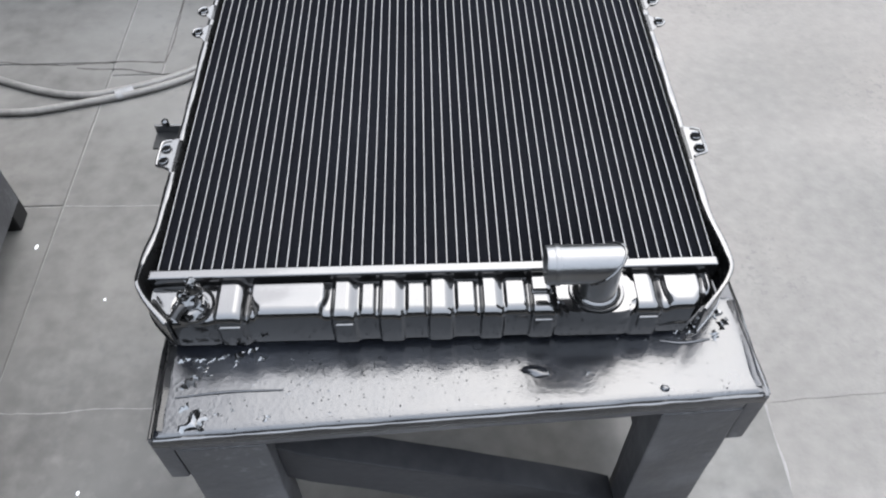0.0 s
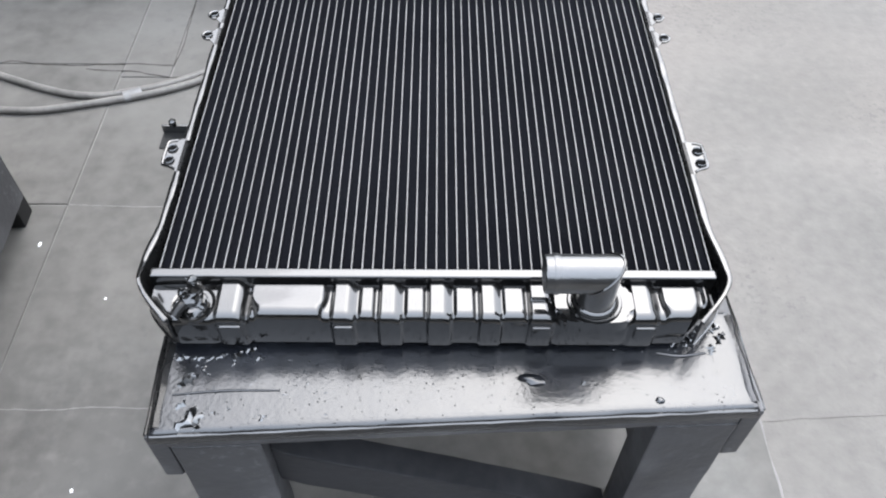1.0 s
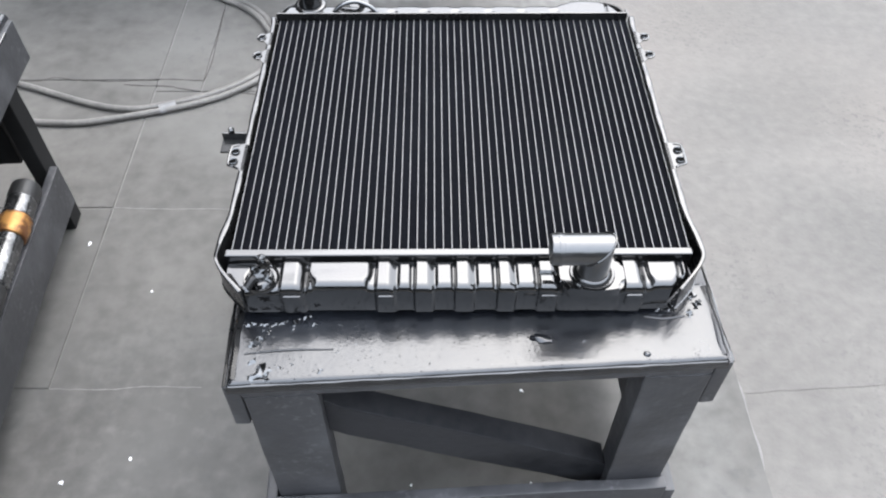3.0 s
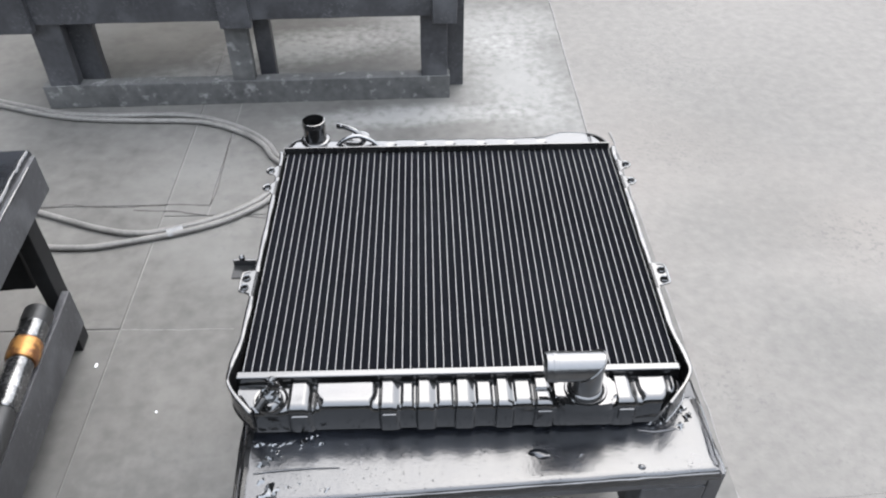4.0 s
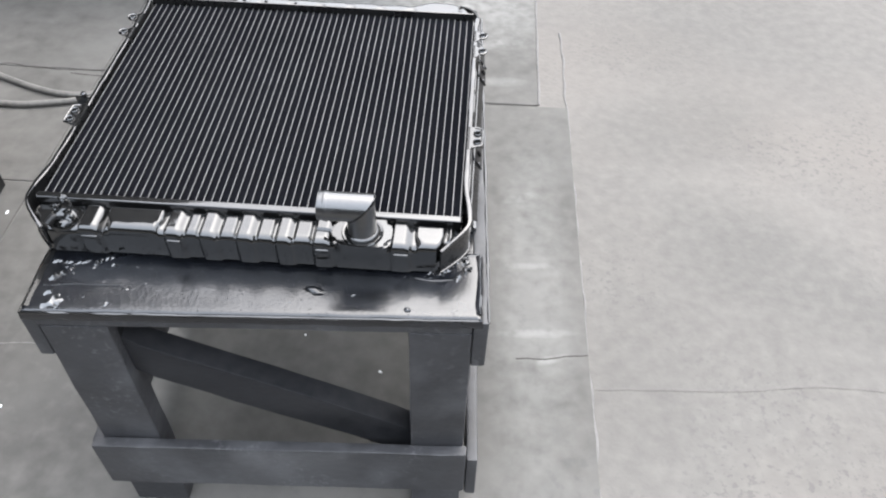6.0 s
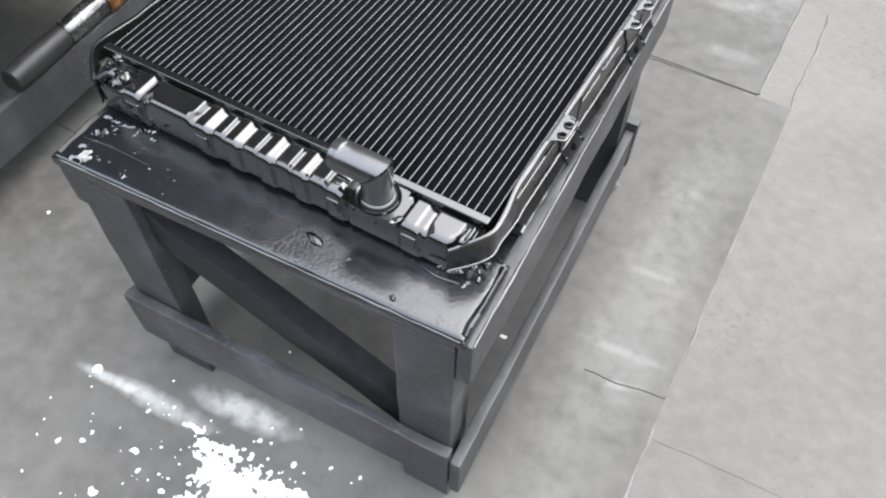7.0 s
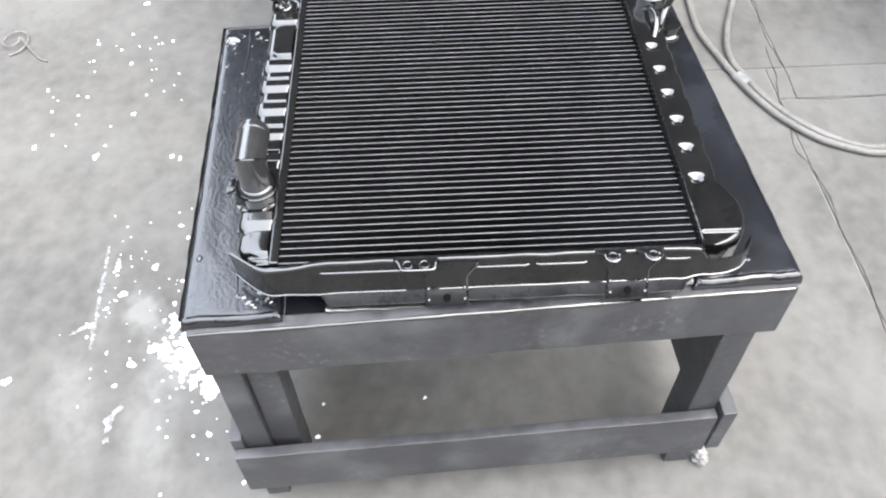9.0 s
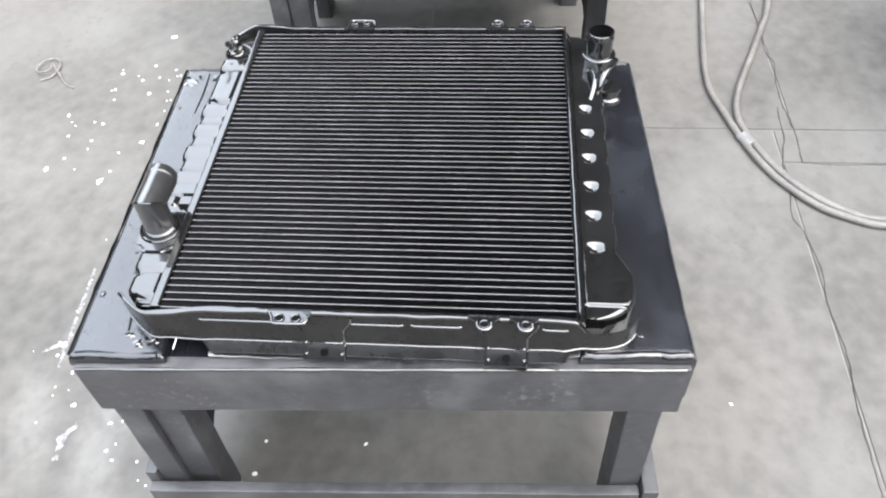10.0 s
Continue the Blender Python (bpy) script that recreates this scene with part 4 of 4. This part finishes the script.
        for v in [g for g in low["geom"] if isinstance(g, bmesh.types.BMVert)]:
            v.co += Vector((-sgn * 0.0014, 0, -0.0010))
        strap = part("strap", bm, PLATE, plate, "black mounting strap", True)
        for j, way in ((0, -1), (6, 1)):
            rim = [Vector((sgn * (x + 0.0004), (a if j == 0 else b) + way * 0.010 * step(z, 0.506, 0.526), z - 0.0006)) for x, z in prof]
            part("strap_edge", sweep(curve_through(rim, 3), 0.0011, 6), GLOSS if way > 0 else PLATE, strap, smooth=True)
        part("hole", lathe([(0.0042, -0.001), (0.0042, 0.0012)], Matrix.Translation((sgn * 0.2690, (a + b) / 2, 0.4822)) @ Matrix.Rotation(sgn * radians(52), 4, "Y"), 18), BORE, strap)
        for y in (a + 0.003, b - 0.003):
            for x, z in ((0.2626, 0.4912), (0.2700, 0.4812)):
                part("weld_dot", lathe([(0.0024, -0.001), (0.0022, 0.0006), (0.0012, 0.0016)], Matrix.Translation((sgn * x, y, z)) @ Matrix.Rotation(sgn * radians(45), 4, "Y"), 10), GLOSS, strap, smooth=True)
    for a, b in ((0.016, 0.142), (0.206, 0.262), (0.270, 0.322), (0.404, 0.430)):
        a = max(a, 0.046)
        bar = [(sgn * 0.2568, a, 0.5188), (sgn * 0.2580, a + 0.004, 0.5190), (sgn * 0.2580, b - 0.004, 0.5186), (sgn * 0.2568, b, 0.5184)]
        part("embossed_bar", sweep([Vector(p) for p in bar], 0.0016, 10), GLOSS, plate, smooth=True)
    return plate


for side in (1, -1):
    part("corner_gusset", box(*sorted((side * 0.2460, side * 0.2572)), 0.4365, 0.4480, 0.4885, 0.5200, 0.003, 3), TANKMAT, radiator, smooth=True)
side_plate(1)
left_plate = side_plate(-1)
part("bracket", box(-0.299, -0.268, 0.196, 0.222, 0.494, 0.497, 0.001), PLATE, left_plate, "flat black bracket", True)
part("bracket_wall", box(-0.299, -0.268, 0.2195, 0.222, 0.497, 0.507, 0.001), TANKMAT, left_plate, smooth=True)
part("bolt", lathe([(0.004, 0), (0.004, 0.006), (0.002, 0.008)], Matrix.Translation((-0.286, 0.2208, 0.507)), 10), TANKMAT, left_plate, smooth=True)

# shreds of rag along the table edge
bm = bmesh.new()
random.seed(11)
for k in range(40):
    v0 = random.uniform(0.36, 0.47)
    lump = paint_lump(random.uniform(-0.014, -0.004), v0, 0.003, random.uniform(0.003, 0.008), 0.003, k + 90)
    for q in lump.verts:
        q.co.z -= 0.009
    me = bpy.data.meshes.new("tmp")
    lump.to_mesh(me)
    lump.free()
    bm.from_mesh(me)
    bpy.data.meshes.remove(me)
tagged(part("rag_shreds", bm, GLOSS, smooth=True), "glossy black paint-soaked shreds along the table edge", "rag shreds", kind="stuff")

# ---- left table's load: a second radiator core and a hand tool ----
second = thing("radiator", "dark ridged radiator lying on the other table", "radiator", pose(-0.985, 0.20, 0.4437, 0, 0, 4.5))
body = part("core", box(-0.20, 0.20, -0.27, 0.27, 0.004, 0.034, 0.003), FIN, second, "dark finned core")
for k in range(34):
    x = -0.192 + 0.384 * k / 33
    part("tube", box(x - 0.001, x + 0.001, -0.262, 0.262, 0.030, 0.0375, 0.0004, 1), HEADER, body)
for x in (-0.209, 0.209):
    part("side_plate", box(x - 0.008, x + 0.008, -0.285, 0.285, 0.0, 0.043, 0.004, 3), TANKMAT, second, smooth=True)
for y in (-0.300, 0.300):
    part("tank", box(-0.215, 0.215, y - 0.026, y + 0.026, 0.0, 0.046, 0.009, 4), TANKMAT, second, smooth=True)

tool = thing("hand_tool", "steel hand tool with brass collar and black grip on rail", "hand tool", pose(-0.750, 0.356, 0.182, -90, 0, 5.0) @ Matrix.Scale(1.25, 4))
part("barrel", lathe([(0.018, 0.02), (0.0205, 0.024), (0.0205, 0.078), (0.019, 0.080)], Matrix(), 28), CHROME, tool, "scuffed steel barrel", True)
part("cap", lathe([(0.0206, 0.052), (0.0211, 0.054), (0.0211, 0.078), (0.0195, 0.0815), (0.012, 0.082)], Matrix(), 28), GRIP, tool, "black end cap", True)
part("collar", lathe([(0.0200, -0.016), (0.0222, -0.012), (0.0222, 0.016), (0.0200, 0.020)], Matrix(), 28), BRASS, tool, "worn brass collar", True)
part("sleeve", lathe([(0.016, -0.10), (0.0185, -0.096), (0.0185, -0.020), (0.017, -0.016)], Matrix(), 28), CHROME, tool, "scuffed steel sleeve", True)
part("grip", lathe([(0.012, -0.215), (0.018, -0.210), (0.0195, -0.16), (0.018, -0.106), (0.015, -0.10)], Matrix(), 28), GRIP, tool, "black rubber grip", True)

# ---- far bench ----
FAR = pose(0.038, 1.500, 0, 0, 0, 1.3)
bench = thing("workbench", "long weathered dark painted timber bench with a floor beam", "workbench", FAR)
part("floor_beam", board(-1.184, 0.004, 0.0, 0.042, 0.0, 0.074, 0, 31, 0.002, cuts=30), OLDWOOD, bench, "scuffed grey floor beam", True)
for x0, x1, seed in ((-1.162, -1.078, 32), (-0.632, -0.568, 33), (-0.080, -0.003, 34)):
    part("leg", board(x0, x1, 0.006, 0.044, 0.070, 0.44, 2, seed), OLDWOOD if seed == 33 else WOOD, bench, smooth=True)
    part("leg", board(x0 + 0.068, x1 + 0.052, 0.075, 0.115, 0.0, 0.44, 2, seed + 5), WOOD, bench, smooth=True)
    part("leg", board(x0 + 0.01, x1 - 0.005, 1.10, 1.14, 0.0, 0.44, 2, seed + 15), WOOD, bench, smooth=True)
for x0, x1, seed in ((-1.240, -1.135, 42), (-0.630, -0.545, 43), (-0.046, 0.022, 44)):
    part("cleat", board(x0, x1, -0.034, -0.010, 0.255, 0.46, 2, seed), WOOD, bench, smooth=True)
part("apron", board(-1.18, 0.012, -0.012, 0.006, 0.270, 0.352, 0, 45), WOOD, bench, smooth=True)
part("top_rail", board(-1.18, 0.012, -0.012, 0.006, 0.395, 0.46, 0, 46), WOOD, bench, smooth=True)
for y0, y1, seed in ((-0.04, 0.52, 47), (0.88, 1.20, 48)):
    part("top_plank", board(-1.24, 0.04, y0, y1, 0.46, 0.49, 0, seed), WOOD, bench, smooth=True)
for x0 in (-1.20, -0.60, -0.04):
    part("cross_rail", board(x0, x0 + 0.05, 0.52, 0.88, 0.42, 0.46, 1, 49 + x0), WOOD, bench, smooth=True)
part("brace", box(-0.016, 0.016, -0.02, 0.02, -0.20, 0.20, 0.003), WOOD, bench, smooth=True).matrix_basis = pose(-1.02, 0.10, 0.25, 0, 30, 0)

# ---- hoses and wire ----
HZ = 0.0078
tape_at = Vector((-0.645, 0.890, 0.014))
loop = [(-1.90, 1.66), (-1.50, 1.58), (-1.287, 1.500), (-1.210, 1.473), (-1.098, 1.435), (-1.012, 1.423), (-0.945, 1.418), (-0.863, 1.418), (-0.781, 1.418), (-0.713, 1.408), (-0.643, 1.385), (-0.571, 1.348), (-0.517, 1.308), (-0.470, 1.258), (-0.442, 1.208), (-0.400, 1.150), (-0.394, 1.107), (-0.405, 1.067), (-0.440, 1.002)]
first = [(x, y, HZ) for x, y in loop + [(-0.500, 0.948), (-0.554, 0.916), (-0.620, 0.889), (-0.694, 0.868), (-0.782, 0.846), (-0.845, 0.836), (-0.960, 0.842), (-1.19, 0.870), (-1.6, 0.92)]]
inner = [(x, y, HZ) for x, y in ((-1.90, 1.635), (-1.50, 1.555), (-1.290, 1.482), (-1.145, 1.430), (-1.021, 1.402), (-0.854, 1.388), (-0.723, 1.382), (-0.639, 1.363), (-0.567, 1.325), (-0.513, 1.285), (-0.475, 1.240), (-0.455, 1.200), (-0.416, 1.150), (-0.410, 1.107), (-0.421, 1.067), (-0.458, 1.010), (-0.518, 0.958), (-0.590, 0.920), (-0.650, 0.900),
                                 (-0.710, 0.885), (-0.773, 0.889), (-0.840, 0.908), (-0.902, 0.932), (-0.970, 0.960), (-1.10, 1.010), (-1.19, 1.040), (-1.6, 1.13))]
for pts in (first, inner):
    tagged(part("air_hose", sweep(curve_through(pts, 10), 0.0078, 12), RUBBER, smooth=True), "dusty pale grey rubber air hose on the floor", "air hose", "air hoses")
bm = sweep([tape_at + Vector((0.017 * k, 0.009 * k, -0.0058)) for k in (-1, -0.5, 0, 0.5, 1)], 0.0155, 16)
for v in bm.verts:
    v.co.z = 0.0085 + (v.co.z - 0.0082) * 0.56
tagged(part("tape_wrap", bm, TAPE, smooth=True), "grey tape binding two hoses together", "tape")
curl = [(-0.90 + 0.05 * math.cos(a) * (1 - a / 14), -0.84 + 0.035 * math.sin(a) * (1 - a / 16), 0.003 + 0.0015 * a) for a in np.linspace(0, 8, 14)] + [(-0.84, -0.77, 0.003), (-0.82, -0.74, 0.003)]
tagged(part("wire", sweep(curve_through(curl, 5), 0.0022, 8), WIRE, smooth=True), "curled scrap of thin wire on the floor", "wire")

# ---- white paint drops on the floor ----
random.seed(21)


def drops(count, place, size, bm):
    for _ in range(count):
        x, y = place()
        r = size()
        n = random.choice((7, 8, 9, 10))
        turn, sx = random.random() * 6.3, random.uniform(0.65, 1.45)
        pts = []
        for k in range(n):
            a = 2 * math.pi * k / n + turn
            q = r * random.uniform(0.55, 1.3)
            pts.append((x + q * sx * math.cos(a), y + q * math.sin(a)))
        hi = bm.verts.new((x, y, 0.0014 + r * 0.05))
        mid = [bm.verts.new((x + (px - x) * 0.8, y + (py - y) * 0.8, 0.0011)) for px, py in pts]
        low = [bm.verts.new((px, py, 0.0001)) for px, py in pts]
        for k in range(n):
            k2 = (k + 1) % n
            bm.faces.new((hi, mid[k], mid[k2]))
            bm.faces.new((mid[k], low[k], low[k2], mid[k2]))


def near(cx, cy, sx, sy):
    return lambda: (random.gauss(1.02 * cx - 0.0085, sx), random.gauss(1.02 * cy + 0.0125, sy))


def either(*choices):
    return lambda: random.choice(choices)()


def pool(patches, seed, cell=0.0012):
    """A thin film of paint with a ragged edge: the union of ellipses (x, y, rx, ry, turn), torn by noise."""
    def wet(x, y):
        best = -1.0
        for cx, cy, rx, ry, turn in patches:
            c, q = math.cos(radians(turn)), math.sin(radians(turn))
            u, v = ((x - cx) * c + (y - cy) * q) / rx, (-(x - cx) * q + (y - cy) * c) / ry
            best = max(best, 1 - math.hypot(u, v))
        if best < -0.6:
            return False
        at = Vector((x, y, seed))
        return best + 0.55 * noise.noise(at * 40) + 0.60 * noise.noise(at * 105) + 0.30 * noise.noise(at * 230) > 0.14

    grow = max(max(p[2], p[3]) for p in patches) * 1.6
    i0, i1 = int((min(p[0] for p in patches) - grow) / cell), int((max(p[0] for p in patches) + grow) / cell)
    j0, j1 = int((min(p[1] for p in patches) - grow) / cell), int((max(p[1] for p in patches) + grow) / cell)
    cells = {(i, j) for i in range(i0, i1) for j in range(j0, j1) if wet(i * cell, j * cell)}
    bm = bmesh.new()
    corner = {}
    for i, j in sorted(cells):
        for a, b in ((i, j), (i + 1, j), (i + 1, j + 1), (i, j + 1)):
            if (a, b) not in corner:
                full = all(n in cells for n in ((a, b), (a - 1, b), (a - 1, b - 1), (a, b - 1)))
                spot = Vector((a * cell, b * cell, 0))
                corner[a, b] = bm.verts.new(spot + noise.noise_vector(spot * 300) * 0.0004 + Vector((0, 0, 0.0016 if full else 0.0004)))
        bm.faces.new([corner[q] for q in ((i, j), (i + 1, j), (i + 1, j + 1), (i, j + 1))])
    return bm


spill = pool([(0.000, -0.258, 0.052, 0.036, 25), (-0.042, -0.245, 0.034, 0.036, 0), (0.042, -0.232, 0.038, 0.020, 10), (0.012, -0.312, 0.026, 0.013, 20), (-0.078, -0.222, 0.020, 0.012, 20), (0.095, -0.225, 0.024, 0.014, 15), (-0.050, -0.300, 0.018, 0.012, 0), (0.050, -0.275, 0.020, 0.010, 40), (0.075, -0.252, 0.014, 0.010, 0), (-0.110, -0.210, 0.020, 0.008, 5)], 2)
tagged(part("paint_spill", spill, WHITE, smooth=True), "dried white paint spill beside the table", "paint spill", kind="stuff")
streak = pool([(-0.215 + 0.028 * k, -0.461 + 0.0022 * k, 0.024, 0.0040, 4) for k in range(8)] + [(-0.045, -0.470, 0.022, 0.004, -60), (0.150, -0.380, 0.034, 0.007, 8), (0.122, -0.372, 0.012, 0.005, -30), (-0.190, -0.436, 0.012, 0.005, 10)], 9)
tagged(part("paint_streak", streak, DRIED, smooth=True), "dried pale paint streaks on the cement floor", "paint streaks", kind="stuff")
bm = bmesh.new()
drops(70, near(-0.01, -0.27, 0.060, 0.040), lambda: random.choice((0.0012, 0.0015, 0.002, 0.003, 0.004)), bm)
drops(40, near(0.06, -0.27, 0.040, 0.035), lambda: random.choice((0.0015, 0.002, 0.003, 0.005)), bm)
drops(40, near(-0.16, -0.32, 0.09, 0.06), lambda: random.choice((0.001, 0.001, 0.0015, 0.002)), bm)
drops(12, near(-0.60, -0.46, 0.22, 0.09), lambda: random.choice((0.0015, 0.002, 0.003, 0.005)), bm)
drops(30, near(-0.08, -0.44, 0.09, 0.02), lambda: random.choice((0.001, 0.0015, 0.002, 0.003)), bm)
drops(26, near(0.13, -0.20, 0.09, 0.04), lambda: random.choice((0.0015, 0.002, 0.003)), bm)
for cx, cy, n in ((-0.80, -0.62, 8), (-0.65, -0.65, 7), (-0.84, -0.52, 6), (-0.75, -0.45, 6), (-0.60, -0.62, 3)):
    drops(n, near(cx, cy, 0.045, 0.035), lambda: random.choice((0.002, 0.002, 0.003, 0.004)), bm)
drops(14, either(near(0.05, 0.05, 0.12, 0.1), near(-0.1, 0.3, 0.2, 0.2)), lambda: random.choice((0.002, 0.003, 0.005)), bm)
for x, y, r in ((-0.714, 0.481, 0.006), (-0.315, -0.211, 0.008), (-0.62, -0.02, 0.004), (-0.52, 0.02, 0.003), (-1.05, -0.545, 0.008), (-0.487, -0.547, 0.007), (-0.280, -0.331, 0.005), (-0.247, -0.312, 0.0045), (-0.244, -0.295, 0.004),
                (-0.479, -0.384, 0.006), (-0.471, -0.365, 0.005), (-0.529, -0.311, 0.005), (-0.537, -0.285, 0.006), (-0.051, -0.458, 0.007), (-0.117, -0.412, 0.008), (-0.008, -0.202, 0.007), (0.054, -0.181, 0.005), (-0.178, -0.363, 0.0065),
                (-0.168, -0.284, 0.006), (-0.142, -0.304, 0.005), (-0.180, -0.435, 0.007), (0.034, -0.364, 0.008), (0.003, -0.334, 0.008), (0.057, -0.573, 0.008), (0.075, -0.385, 0.005), (0.131, -0.237, 0.005), (0.173, -0.211, 0.006)):
    drops(1, lambda: (x, y), lambda: r, bm)
tagged(part("paint_drops", bm, WHITE), "spilled white paint drops spattered on the floor", "paint drops", kind="stuff")

# ---- a rag at the table's foot ----
RAG = material("soiled_rag", grey(0.06, 0.04), grey(0.28, 0.04), 0.85, 0.08, coarse=55.0, fine=160.0, bump=0.4, bump_scale=160.0)


random.seed(31)
bm = bmesh.new()
bmesh.ops.create_icosphere(bm, subdivisions=3, radius=1.0)
for q in bm.verts:
    n = 1 + 0.5 * noise.noise(q.co * 2.1) + 0.25 * noise.noise(q.co * 5.3)
    q.co = Vector((0.250 + q.co.x * 0.018 * n, 0.566 + q.co.y * 0.013 * n, max(0.0005, 0.009 + q.co.z * 0.012 * n)))
tagged(part("rag", bm, RAG, smooth=True), "crumpled soiled rag on the floor by the table", "rag")
